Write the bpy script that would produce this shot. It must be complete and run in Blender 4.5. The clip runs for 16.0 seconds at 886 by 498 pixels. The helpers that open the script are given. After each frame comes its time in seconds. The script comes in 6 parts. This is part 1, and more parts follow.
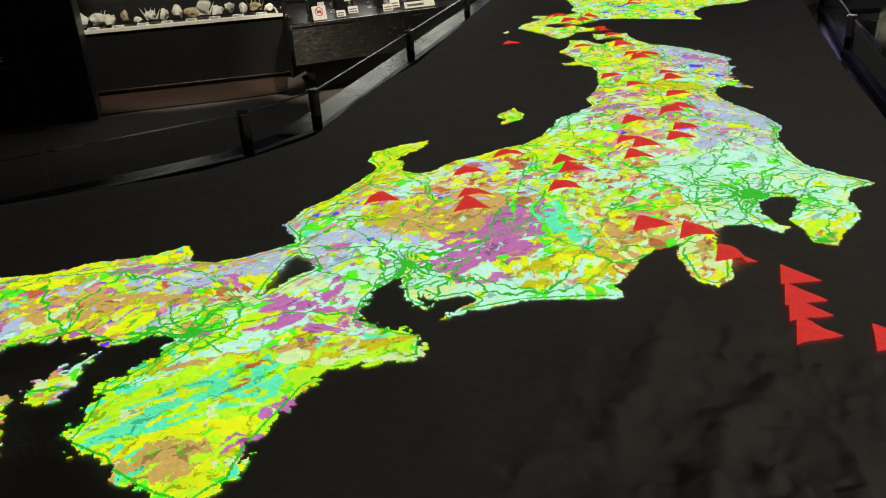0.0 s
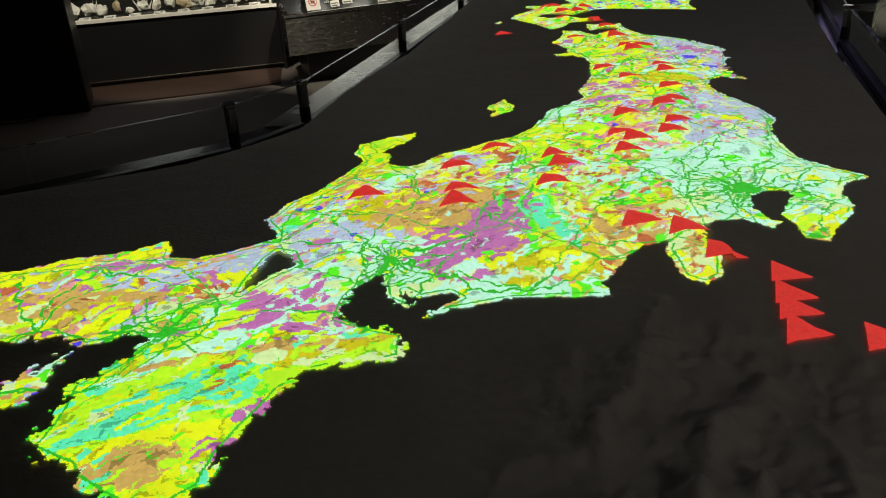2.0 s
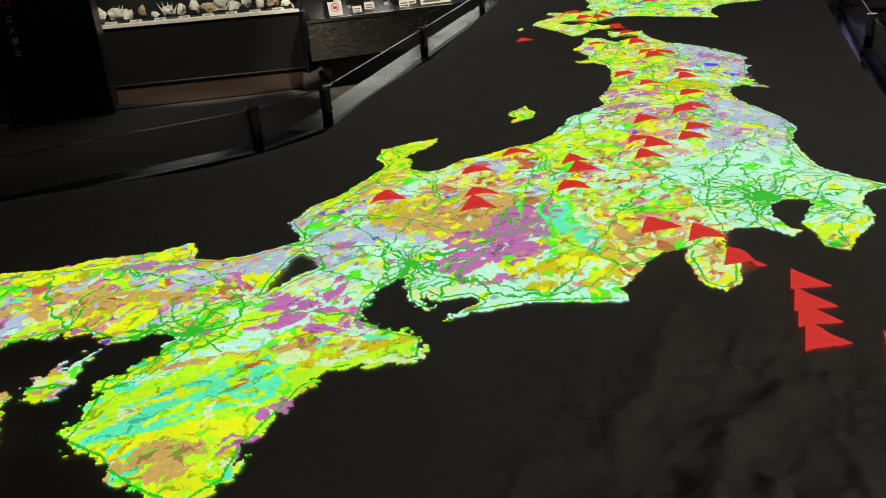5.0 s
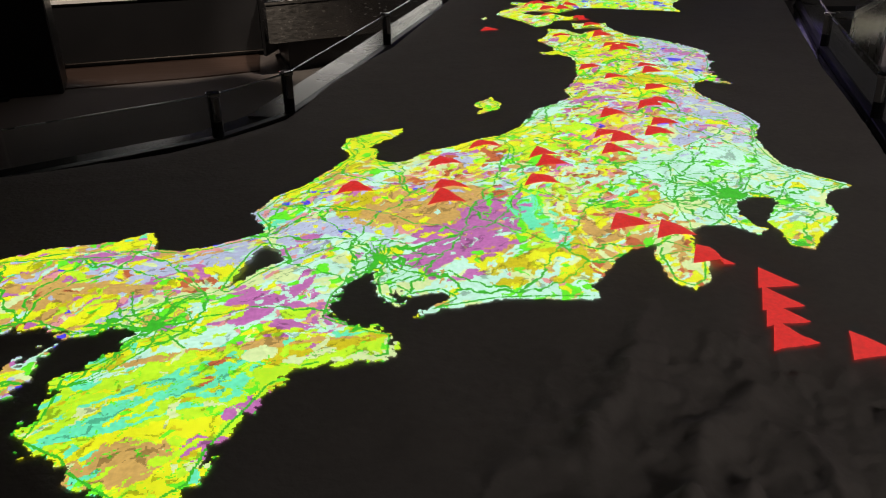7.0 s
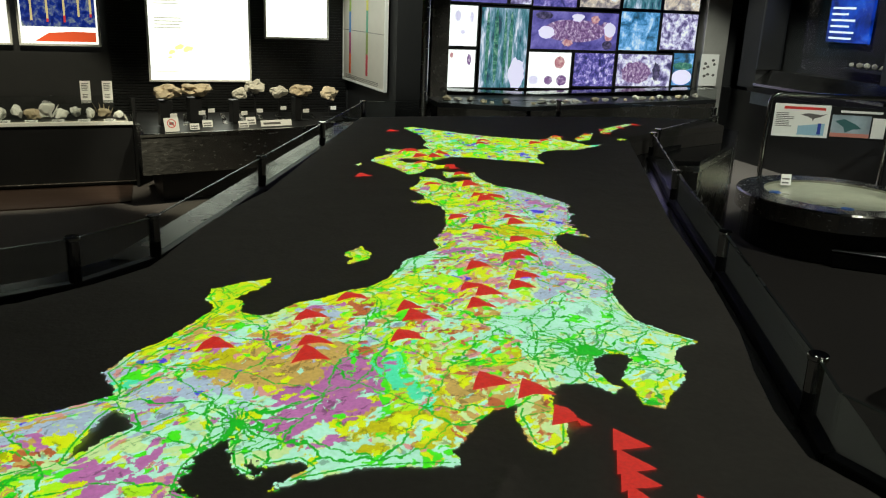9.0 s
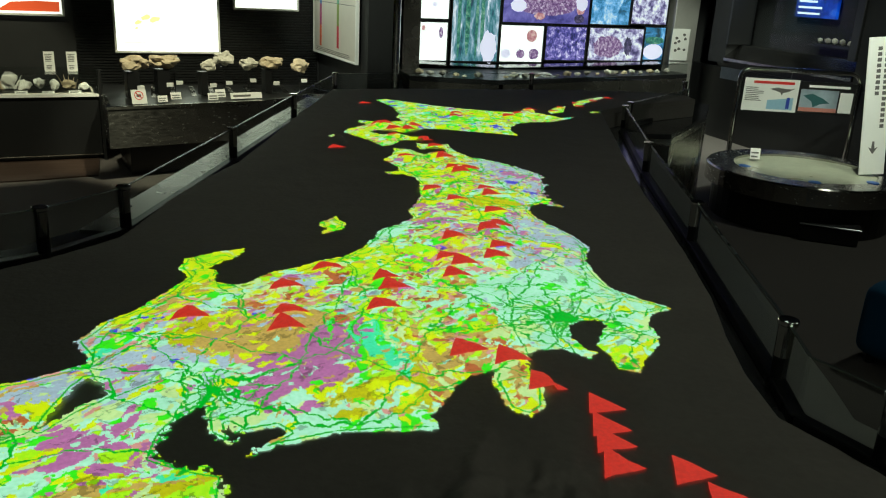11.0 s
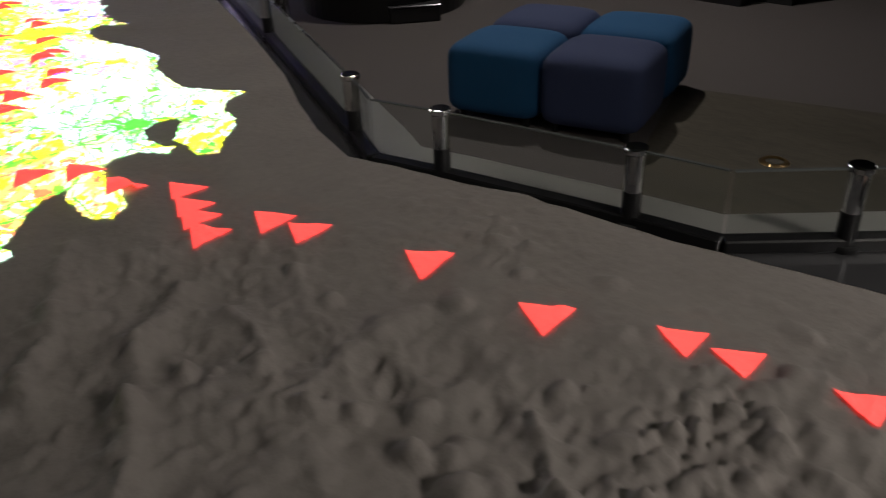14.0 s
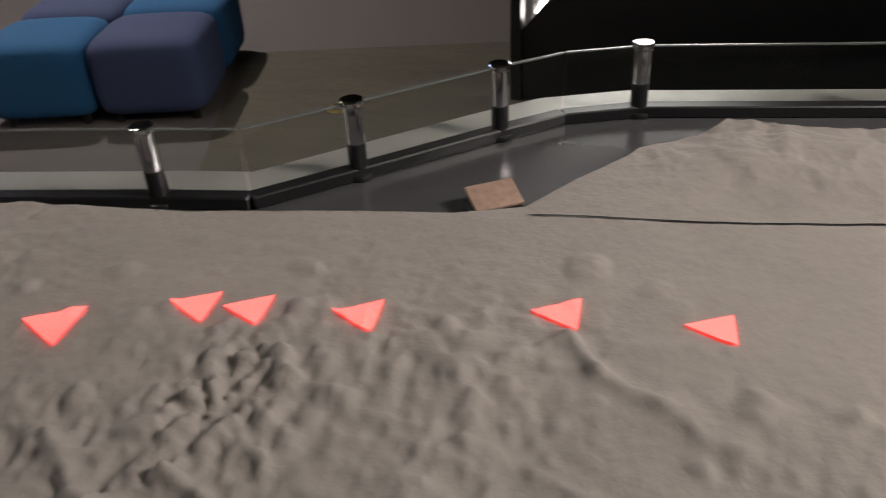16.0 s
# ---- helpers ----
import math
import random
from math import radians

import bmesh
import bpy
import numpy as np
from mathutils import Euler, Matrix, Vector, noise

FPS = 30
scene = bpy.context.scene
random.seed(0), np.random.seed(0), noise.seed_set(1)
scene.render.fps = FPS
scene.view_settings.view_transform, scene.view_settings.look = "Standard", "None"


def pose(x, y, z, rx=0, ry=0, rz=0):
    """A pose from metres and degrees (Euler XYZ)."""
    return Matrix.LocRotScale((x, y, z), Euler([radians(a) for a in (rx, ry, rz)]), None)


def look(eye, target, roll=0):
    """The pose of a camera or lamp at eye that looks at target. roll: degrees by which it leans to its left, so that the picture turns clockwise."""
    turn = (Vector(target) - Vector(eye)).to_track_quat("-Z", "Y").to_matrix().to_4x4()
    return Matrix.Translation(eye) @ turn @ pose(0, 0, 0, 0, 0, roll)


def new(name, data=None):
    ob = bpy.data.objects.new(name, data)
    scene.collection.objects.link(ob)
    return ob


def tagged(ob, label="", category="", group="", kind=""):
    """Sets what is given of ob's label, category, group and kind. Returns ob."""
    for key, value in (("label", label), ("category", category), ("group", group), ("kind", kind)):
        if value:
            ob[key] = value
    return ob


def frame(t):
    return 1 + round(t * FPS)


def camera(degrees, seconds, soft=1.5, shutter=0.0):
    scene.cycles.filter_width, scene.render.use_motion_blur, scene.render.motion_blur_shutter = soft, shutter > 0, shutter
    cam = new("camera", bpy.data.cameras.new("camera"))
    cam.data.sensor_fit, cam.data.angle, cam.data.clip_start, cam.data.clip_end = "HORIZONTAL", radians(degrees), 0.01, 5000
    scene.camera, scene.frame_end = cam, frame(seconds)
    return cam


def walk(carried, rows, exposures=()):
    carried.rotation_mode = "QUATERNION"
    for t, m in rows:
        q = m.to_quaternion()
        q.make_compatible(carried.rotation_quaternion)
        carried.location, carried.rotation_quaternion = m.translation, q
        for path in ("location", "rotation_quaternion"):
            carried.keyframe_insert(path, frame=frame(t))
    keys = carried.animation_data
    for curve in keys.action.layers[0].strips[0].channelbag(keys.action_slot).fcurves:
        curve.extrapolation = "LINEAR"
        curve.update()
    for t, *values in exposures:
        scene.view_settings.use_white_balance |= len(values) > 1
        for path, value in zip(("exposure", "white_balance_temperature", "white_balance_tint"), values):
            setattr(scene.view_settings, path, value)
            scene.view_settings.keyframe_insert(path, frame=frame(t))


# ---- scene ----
cam = camera(57.5, 16.0, soft=1.0, shutter=0.35)
PATH = [
    (0, (-0.484, -1.747, 1.642), (-0.295, 0.061, 0.807), -3.4),
    (0.5, (-0.477, -1.753, 1.645), (-0.291, 0.059, 0.819), -3.4),
    (1, (-0.468, -1.754, 1.641), (-0.279, 0.057, 0.814), -3.5),
    (1.5, (-0.463, -1.734, 1.641), (-0.256, 0.068, 0.798), -3.2),
    (2, (-0.455, -1.716, 1.634), (-0.263, 0.082, 0.779), -3.4),
    (2.5, (-0.454, -1.714, 1.637), (-0.28, 0.086, 0.782), -3.2),
    (3, (-0.457, -1.723, 1.641), (-0.319, 0.085, 0.797), -3.7),
    (5.5, (-0.464, -1.733, 1.641), (-0.305, 0.075, 0.8), -3.0),
    (6, (-0.478, -1.72, 1.641), (-0.239, 0.06, 0.762), -1.3),
    (6.5, (-0.484, -1.712, 1.645), (-0.222, 0.065, 0.765), -0.8),
    (7, (-0.484, -1.704, 1.645), (-0.227, 0.076, 0.77), -1.1),
    (7.5, (-0.473, -1.697, 1.649), (-0.2, 0.092, 0.799), -1.6),
    (8, (-0.465, -1.695, 1.659), (-0.093, 0.111, 0.885), -0.3),
    (8.5, (-0.459, -1.691, 1.678), (0.026, 0.126, 0.999), 1.8),
    (9, (-0.451, -1.694, 1.704), (0.114, 0.135, 1.126), 2.5),
    (9.2, (-0.45, -1.692, 1.705), (0.126, 0.138, 1.138), 2.7),
    (11.3, (-0.466, -1.695, 1.68), (0.189, 0.072, 1.01), 3.1),
    (11.5, (-0.473, -1.7, 1.676), (0.201, 0.047, 0.973), 3.1),
    (12, (-0.478, -1.711, 1.664), (0.229, 0.0, 0.905), 1.3),
    (12.5, (-0.48, -1.727, 1.645), (0.313, -0.092, 0.808), -0.8),
    (13, (-0.456, -1.762, 1.635), (0.49, -0.248, 0.734), -1.2),
    (13.5, (-0.425, -1.799, 1.627), (0.678, -0.442, 0.657), -1.4),
    (14, (-0.38, -1.845, 1.603), (0.856, -0.629, 0.607), -2.3),
    (14.5, (-0.355, -1.89, 1.6), (1.02, -0.877, 0.559), -2.3),
    (15, (-0.34, -1.927, 1.595), (1.112, -1.077, 0.514), -3.3),
    (15.5, (-0.323, -1.969, 1.596), (1.21, -1.293, 0.505), -3.3),
    (16, (-0.306, -2.012, 1.597), (1.307, -1.558, 0.505), -3.0),
]
# the clip's own camera opens up as it leaves the bright land, and drifts a little in tint
EXPOSURES = [(0, 0.05, 6500, 4), (5.8, 0.05, 6500, 4), (6.6, 0.1, 6500, 16), (7.5, 0.1, 6500, 14), (9.0, -0.1, 6500, -8), (11.5, -0.1, 6500, -20), (12.2, -0.05, 6500, -22), (12.6, 0.02, 6500, -8), (13.0, 0.5, 6500, 8),
             (13.5, 1.15, 6500, 10), (14.0, 1.8, 6500, 12), (14.5, 2.08, 6500, 14), (15.0, 2.78, 6600, 14), (15.5, 2.98, 6600, 14), (16.0, 3.02, 6600, 14)]
walk(cam, [(t, look(eye, target, roll)) for t, eye, target, roll in PATH], EXPOSURES)

# ---- world and lamps ----
world = bpy.data.worlds.new("gallery_dark")
world.use_nodes = True
world.node_tree.nodes["Background"].inputs[0].default_value = (0.9, 0.95, 1.0, 1)
world.node_tree.nodes["Background"].inputs[1].default_value = 0.002
scene.world = world


def lamp(name, kind, eye, target, watts, colour, size=0.1, cone=90, blend=0.5):
    data = bpy.data.lights.new(name, kind)
    data.energy, data.color = watts, colour
    if kind == "AREA":
        data.shape, data.size = "DISK", size
    else:
        data.shadow_soft_size = size
    if kind == "SPOT":
        data.spot_size, data.spot_blend = radians(cone), blend
    ob = new(name, data)
    ob.matrix_world = look(eye, target)
    return ob


WARM, NEUTRAL, COOL = (1.0, 0.86, 0.68), (1.0, 0.95, 0.88), (0.85, 0.93, 1.0)
# unseen ceiling lamps, added to brighten the map, the seats and the show cases
lamp("downlight", "SPOT", (0.7, -4.6, 3.1), (0.85, -2.0, 1.0), 60, (1.0, 0.945, 0.85), 0.25, 56, 1.0)
# broad flat fill, added to lift the dark sea floor
lamp("downlight", "AREA", (1.2, 0.2, 3.15), (1.2, 0.2, 0), 2.1, NEUTRAL, 0.5)
lamp("downlight", "SPOT", (4.3, 1.6, 3.3), (4.3, 1.2, 0), 42, NEUTRAL, 0.08, 112, 0.6)
lamp("downlight", "SPOT", (3.4, 1.9, 3.2), (4.95, 4.1, 0.8), 340, NEUTRAL, 0.06, 46, 0.6)
lamp("downlight", "SPOT", (4.4, 2.9, 3.3), (4.5, 3.45, 0.4), 120, NEUTRAL, 0.05, 32, 0.6)
lamp("downlight", "SPOT", (4.2, 5.0, 3.3), (5.8, 5.5, 1.1), 150, NEUTRAL, 0.05, 48, 0.6)
lamp("downlight", "SPOT", (-1.7, 4.2, 3.2), (-1.9, 5.95, 0.65), 330, WARM, 0.05, 40, 0.4)
lamp("downlight", "SPOT", (0.0, 4.3, 3.2), (-0.1, 5.75, 0.7), 400, WARM, 0.05, 46, 0.4)
# added to bring up the west ledge and the floor beside it
lamp("downlight", "SPOT", (-1.0, 2.7, 3.25), (-0.6, 2.0, 0.8), 3.5, WARM, 0.05, 85, 0.8)
# added to bring up the standing no-entry sign
lamp("downlight", "SPOT", (-3.0, 3.1, 3.25), (-3.05, 4.6, 0.6), 12, WARM, 0.05, 50, 0.7)
lamp("downlight", "SPOT", (0.1, 3.9, 3.2), (1.2, 5.8, 1.5), 300, NEUTRAL, 0.05, 34, 0.5)
lamp("downlight", "SPOT", (3.0, 4.9, 3.2), (3.3, 6.2, 0.7), 240, NEUTRAL, 0.05, 75, 0.5)
lamp("downlight", "SPOT", (4.9, 5.2, 3.2), (5.3, 6.4, 0.7), 300, NEUTRAL, 0.05, 60, 0.5)


# ---- materials ----
def material(name, base, rough=0.6, metal=0.0, grain=0.15, scale=30.0, bump=0.0, bump_scale=60.0, stain=0.12, coat=0.0, stretch=(1, 1, 1)):
    """Plain surface with grain and stains at two scales and fine relief."""
    m = bpy.data.materials.new(name)
    m.use_nodes = True
    t = m.node_tree
    b = t.nodes["Principled BSDF"]
    pos = t.nodes.new("ShaderNodeTexCoord")
    mapping = t.nodes.new("ShaderNodeMapping")
    mapping.inputs["Scale"].default_value = stretch
    t.links.new(pos.outputs["Object"], mapping.inputs[0])
    fine, broad = t.nodes.new("ShaderNodeTexNoise"), t.nodes.new("ShaderNodeTexNoise")
    fine.inputs["Scale"].default_value, broad.inputs["Scale"].default_value = scale, scale * 0.12
    fine.inputs["Detail"].default_value, broad.inputs["Detail"].default_value = 4, 3
    for n in (fine, broad):
        t.links.new(mapping.outputs[0], n.inputs["Vector"])
    total = t.nodes.new("ShaderNodeMath")
    total.operation = "MULTIPLY_ADD"
    t.links.new(fine.outputs[0], total.inputs[0])
    total.inputs[1].default_value = grain
    second = t.nodes.new("ShaderNodeMath")
    second.operation = "MULTIPLY_ADD"
    t.links.new(broad.outputs[0], second.inputs[0])
    second.inputs[1].default_value, second.inputs[2].default_value = stain, 1 - (grain + stain) / 2
    t.links.new(second.outputs[0], total.inputs[2])
    mix = t.nodes.new("ShaderNodeMix")
    mix.data_type, mix.blend_type = "RGBA", "MULTIPLY"
    mix.inputs[0].default_value = 1
    mix.inputs[6].default_value = (*base, 1)
    t.links.new(total.outputs[0], mix.inputs[7])
    t.links.new(mix.outputs[2], b.inputs["Base Color"])
    b.inputs["Metallic"].default_value = metal
    b.inputs["Coat Weight"].default_value = coat
    wear = t.nodes.new("ShaderNodeMath")
    wear.operation = "MULTIPLY_ADD"
    t.links.new(broad.outputs[0], wear.inputs[0])
    wear.inputs[1].default_value, wear.inputs[2].default_value = 0.2, max(rough - 0.1, 0.02)
    t.links.new(wear.outputs[0], b.inputs["Roughness"])
    if bump:
        tex = t.nodes.new("ShaderNodeTexNoise")
        tex.inputs["Scale"].default_value, tex.inputs["Detail"].default_value = bump_scale, 5
        t.links.new(mapping.outputs[0], tex.inputs["Vector"])
        node = t.nodes.new("ShaderNodeBump")
        node.inputs["Strength"].default_value, node.inputs["Distance"].default_value = 0.6, bump
        t.links.new(tex.outputs[0], node.inputs["Height"])
        t.links.new(node.outputs[0], b.inputs["Normal"])
    return m


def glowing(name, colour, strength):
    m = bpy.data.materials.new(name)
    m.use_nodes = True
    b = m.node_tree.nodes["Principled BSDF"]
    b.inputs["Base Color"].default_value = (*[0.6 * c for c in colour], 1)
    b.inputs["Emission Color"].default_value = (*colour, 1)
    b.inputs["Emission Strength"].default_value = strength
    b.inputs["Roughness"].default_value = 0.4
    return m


def glass_material(name, tint=(1, 1, 1), rough=0.01, ior=1.38):
    """Thin sheet: mostly clear, with a grazing gloss."""
    m = bpy.data.materials.new(name)
    m.use_nodes = True
    t = m.node_tree
    t.nodes.remove(t.nodes["Principled BSDF"])
    clear, gloss, mix, rim = (t.nodes.new("ShaderNode" + k) for k in ("BsdfTransparent", "BsdfGlossy", "MixShader", "LayerWeight"))
    clear.inputs[0].default_value = (*tint, 1)
    gloss.inputs["Roughness"].default_value = rough
    rim.inputs["Blend"].default_value = 0.5
    steep, level = t.nodes.new("ShaderNodeMath"), t.nodes.new("ShaderNodeMath")
    steep.operation, level.operation = "POWER", "MULTIPLY_ADD"
    steep.inputs[1].default_value = 5
    face = ((ior - 1) / (ior + 1)) ** 2
    level.inputs[1].default_value, level.inputs[2].default_value = 0.8, face
    t.links.new(rim.outputs["Facing"], steep.inputs[0])
    t.links.new(steep.outputs[0], level.inputs[0])
    t.links.new(level.outputs[0], mix.inputs[0])
    t.links.new(clear.outputs[0], mix.inputs[1])
    t.links.new(gloss.outputs[0], mix.inputs[2])
    t.links.new(mix.outputs[0], t.nodes["Material Output"].inputs[0])
    return m


M_SEABED = material("seabed_relief", (0.30, 0.270, 0.252), 0.75, grain=0.25, scale=60, bump=0.003, bump_scale=90, stain=0.25)
M_STEEL = material("brushed_steel", (0.46, 0.445, 0.42), 0.24, 1.0, grain=0.05, scale=160, stain=0.03, stretch=(1, 1, 4))
M_STEEL.node_tree.nodes["Principled BSDF"].inputs["Anisotropic"].default_value = 0.85
M_STEEL.node_tree.nodes["Principled BSDF"].inputs["Anisotropic Rotation"].default_value = 0.25
M_OUTER = material("polished_steel_ledge", (0.24, 0.22, 0.20), 0.26, 0.9, grain=0.12, scale=40, stain=0.2)
M_SILL = material("satin_sill_steel", (0.30, 0.29, 0.28), 0.22, 1.0, grain=0.08, scale=40, stain=0.1)
M_LEDGE = material("satin_steel", (0.52, 0.505, 0.48), 0.5, 0.65, grain=0.12, scale=40, stain=0.15)
M_DECK = material("polished_dark_deck", (0.16, 0.16, 0.17), 0.16, 0.6, grain=0.1, scale=30)
M_EDGE = material("glass_edge", (0.25, 0.27, 0.27), 0.25, 0.5, grain=0.2, scale=30)
M_CHROME = material("chrome", (0.75, 0.75, 0.74), 0.10, 1.0, grain=0.05, scale=20, stain=0.05)
M_BLACK = material("black_lacquer", (0.012, 0.012, 0.013), 0.35, grain=0.3, scale=40)
M_BLACKWALL = material("black_slatted_wall", (0.010, 0.010, 0.011), 0.75, grain=0.3, scale=30)
M_CARPET = material("grey_carpet", (0.115, 0.100, 0.096), 0.95, grain=0.5, scale=220, bump=0.004, bump_scale=400, stain=0.25)
M_RUG = material("olive_carpet", (0.085, 0.074, 0.056), 0.95, grain=0.7, scale=60, bump=0.004, bump_scale=300, stain=0.7, stretch=(1.5, 0.25, 1))
M_WHITE = material("white_board", (0.78, 0.77, 0.74), 0.5, grain=0.05, scale=30, stain=0.05)
M_PAPER = material("white_card", (0.8, 0.79, 0.77), 0.6, grain=0.05, scale=30, stain=0.05)
M_BLUE = material("blue_wool", (0.010, 0.085, 0.21), 0.9, grain=0.3, scale=300, bump=0.002, bump_scale=500)
M_NAVY = material("grey_blue_wool", (0.040, 0.056, 0.13), 0.9, grain=0.3, scale=300, bump=0.002, bump_scale=500)
M_GLASS = glass_material("clear_glass", (0.93, 0.95, 0.94))
M_WINDOW = glass_material("coated_window_glass", (0.9, 0.92, 0.93), 0.02, 1.18)
M_BACKLIT = glowing("backlit_white", (1.0, 0.97, 0.92), 1.6)


# ---- building helpers ----
def mesh_object(name, bm, mat, parent=None):
    me = bpy.data.meshes.new(name)
    bm.normal_update()
    bm.to_mesh(me)
    bm.free()
    for mm in (mat if isinstance(mat, (list, tuple)) else [mat]):
        me.materials.append(mm)
    ob = new(name, me)
    if parent is not None:
        ob.parent = parent
    return ob


def part(name, bm, mat, parent, label=""):
    ob = mesh_object(name, bm, mat, parent)
    return tagged(ob, label) if label else ob


def box(x0, y0, z0, x1, y1, z1, bevel=0.0, segments=2, bm=None):
    bm = bm or bmesh.new()
    geo = bmesh.ops.create_cube(bm, size=1)
    for v in geo["verts"]:
        v.co = Vector(((x0 + x1) / 2 + v.co.x * (x1 - x0), (y0 + y1) / 2 + v.co.y * (y1 - y0), (z0 + z1) / 2 + v.co.z * (z1 - z0)))
    if bevel:
        edges = {e for v in geo["verts"] for e in v.link_edges}
        bmesh.ops.bevel(bm, geom=list(edges), offset=bevel, segments=segments, affect="EDGES", profile=0.5)
    return bm


def tube(r, z0, z1, segments=24, r2=None, bevel=0.0, x=0.0, y=0.0, bm=None):
    bm = bm or bmesh.new()
    geo = bmesh.ops.create_cone(bm, cap_ends=True, segments=segments, radius1=r, radius2=r if r2 is None else r2, depth=z1 - z0)
    for v in geo["verts"]:
        v.co += Vector((x, y, (z0 + z1) / 2))
    if bevel:
        edges = [e for e in {e for v in geo["verts"] for e in v.link_edges} if len(e.link_faces) == 2 and any(len(f.verts) > 4 for f in e.link_faces)]
        bmesh.ops.bevel(bm, geom=edges, offset=bevel, segments=2, affect="EDGES", profile=0.5)
    return bm


def slab(outline, z0, z1, bm=None):
    """A closed flat plate over an outline."""
    bm = bm or bmesh.new()
    low = [bm.verts.new((x, y, z0)) for x, y in outline]
    top = [bm.verts.new((x, y, z1)) for x, y in outline]
    bm.faces.new(top)
    bm.faces.new(low[::-1])
    for i in range(len(outline)):
        j = (i + 1) % len(outline)
        bm.faces.new((low[i], low[j], top[j], top[i]))
    bmesh.ops.recalc_face_normals(bm, faces=bm.faces)
    return bm


def empty(name, m, label, category, group="", kind=""):
    ob = new(name)
    ob.matrix_world = m
    return tagged(ob, label, category, group, kind)


def offset_line(pts, d):
    """An open line moved sideways to its right by d."""
    pts = [Vector(p) for p in pts]
    out = []
    for i, p in enumerate(pts):
        a = (p - pts[i - 1]).normalized() if i else None
        b = (pts[i + 1] - p).normalized() if i + 1 < len(pts) else None
        n = Vector((0, 0))
        for s in (a, b):
            if s is not None:
                n += Vector((s.y, -s.x))
        n.normalize()
        ref = a if a is not None else b
        out.append(tuple(p + n * d / max(0.5, n.dot(Vector((ref.y, -ref.x))))))
    return out


# ---- the map: geographic latitude and longitude laid out at 1 : 340 000 ----
SEA = 1.0          # height of the map's sea level over the floor
LAT0, LON0 = 36.5, 138.5
MAP_R = 6371000 / 340000


def lay(lat, lon):
    """Layout of latitude and longitude on the table, in metres, drawn in slightly from east to west."""
    a, b, a0 = np.radians(lat), np.radians(np.subtract(lon, LON0)), math.radians(LAT0)
    cosine = np.sin(a0) * np.sin(a) + np.cos(a0) * np.cos(a) * np.cos(b)
    c = np.arccos(np.clip(cosine, -1, 1))
    turn = np.arctan2(np.cos(a) * np.sin(b), np.cos(a0) * np.sin(a) - np.sin(a0) * np.cos(a) * np.cos(b))
    return 0.965 * c * MAP_R * np.sin(turn), c * MAP_R * np.cos(turn)


def shore(*stretches):
    pts = [p for s in stretches for p in s]
    lat, lon = np.array(pts, float).T
    x, y = lay(lat, lon)
    return np.column_stack([x, y])


INLAND_SEA = [(33.95, 130.93), (34.0, 131.5), (33.85, 132.1), (34.2, 132.4), (34.3, 132.9), (34.45, 133.4), (34.5, 133.95), (34.65, 134.2), (34.75, 134.55), (34.75, 134.85), (34.63, 135.05), (34.70, 135.3), (34.65, 135.43), (34.45, 135.33), (34.3, 135.1), (34.2, 135.12)]
KII = [(34.05, 135.1), (33.88, 135.06), (33.75, 135.3), (33.67, 135.35), (33.5, 135.6), (33.435, 135.76), (33.55, 135.95), (33.72, 136.0), (33.9, 136.12), (34.1, 136.25), (34.22, 136.4), (34.25, 136.65), (34.25, 136.9), (34.45, 136.93), (34.53, 136.75), (34.65, 136.55), (34.85, 136.6), (35.0, 136.7)]
TOKAI = [(35.08, 136.87), (34.97, 136.83), (34.8, 136.85), (34.69, 136.97), (34.8, 136.98), (34.87, 136.97), (34.78, 137.05), (34.8, 137.25), (34.73, 137.3), (34.65, 137.15), (34.58, 137.015), (34.63, 137.25), (34.67, 137.6), (34.64, 137.9), (34.595, 138.225), (34.72, 138.22), (34.9, 138.4), (35.0, 138.5), (35.1, 138.65), (35.11, 138.85)]
IZU_BOSO = [(35.02, 138.78), (34.85, 138.76), (34.7, 138.74), (34.6, 138.845), (34.67, 138.98), (34.85, 139.08), (35.05, 139.09), (35.15, 139.14), (35.25, 139.17), (35.31, 139.35), (35.3, 139.5), (35.2, 139.6), (35.135, 139.63), (35.2, 139.73), (35.3, 139.67), (35.45, 139.68), (35.6, 139.77), (35.65, 139.88), (35.65, 140.05), (35.55, 140.1), (35.4, 139.9), (35.3, 139.8), (35.13, 139.82), (34.98, 139.77), (34.9, 139.888)]
PACIFIC = [(35.05, 140.05), (35.12, 140.2), (35.3, 140.4), (35.5, 140.45), (35.65, 140.6), (35.708, 140.87), (35.9, 140.72), (36.15, 140.58), (36.4, 140.62), (36.7, 140.72), (36.9, 140.85), (36.99, 140.98), (37.3, 141.03), (37.6, 141.0), (37.9, 140.93), (38.2, 140.98), (38.35, 141.1), (38.42, 141.3), (38.27, 141.54), (38.45, 141.48), (38.7, 141.55), (39.0, 141.75), (39.3, 141.95), (39.55, 142.07), (39.9, 141.97), (40.2, 141.85), (40.45, 141.65), (40.6, 141.45), (40.9, 141.38), (41.2, 141.4), (41.43, 141.47)]
NORTH_END = [(41.38, 141.2), (41.545, 140.91), (41.35, 140.82), (41.15, 140.8), (41.2, 141.1), (41.1, 141.25), (40.9, 141.15), (40.95, 140.9), (40.83, 140.75), (41.0, 140.65), (41.15, 140.6), (41.26, 140.34), (41.1, 140.3), (40.78, 140.1), (40.6, 139.9), (40.4, 139.97), (40.2, 140.0), (40.0, 139.95), (39.98, 139.72), (39.87, 139.73), (39.83, 139.95)]
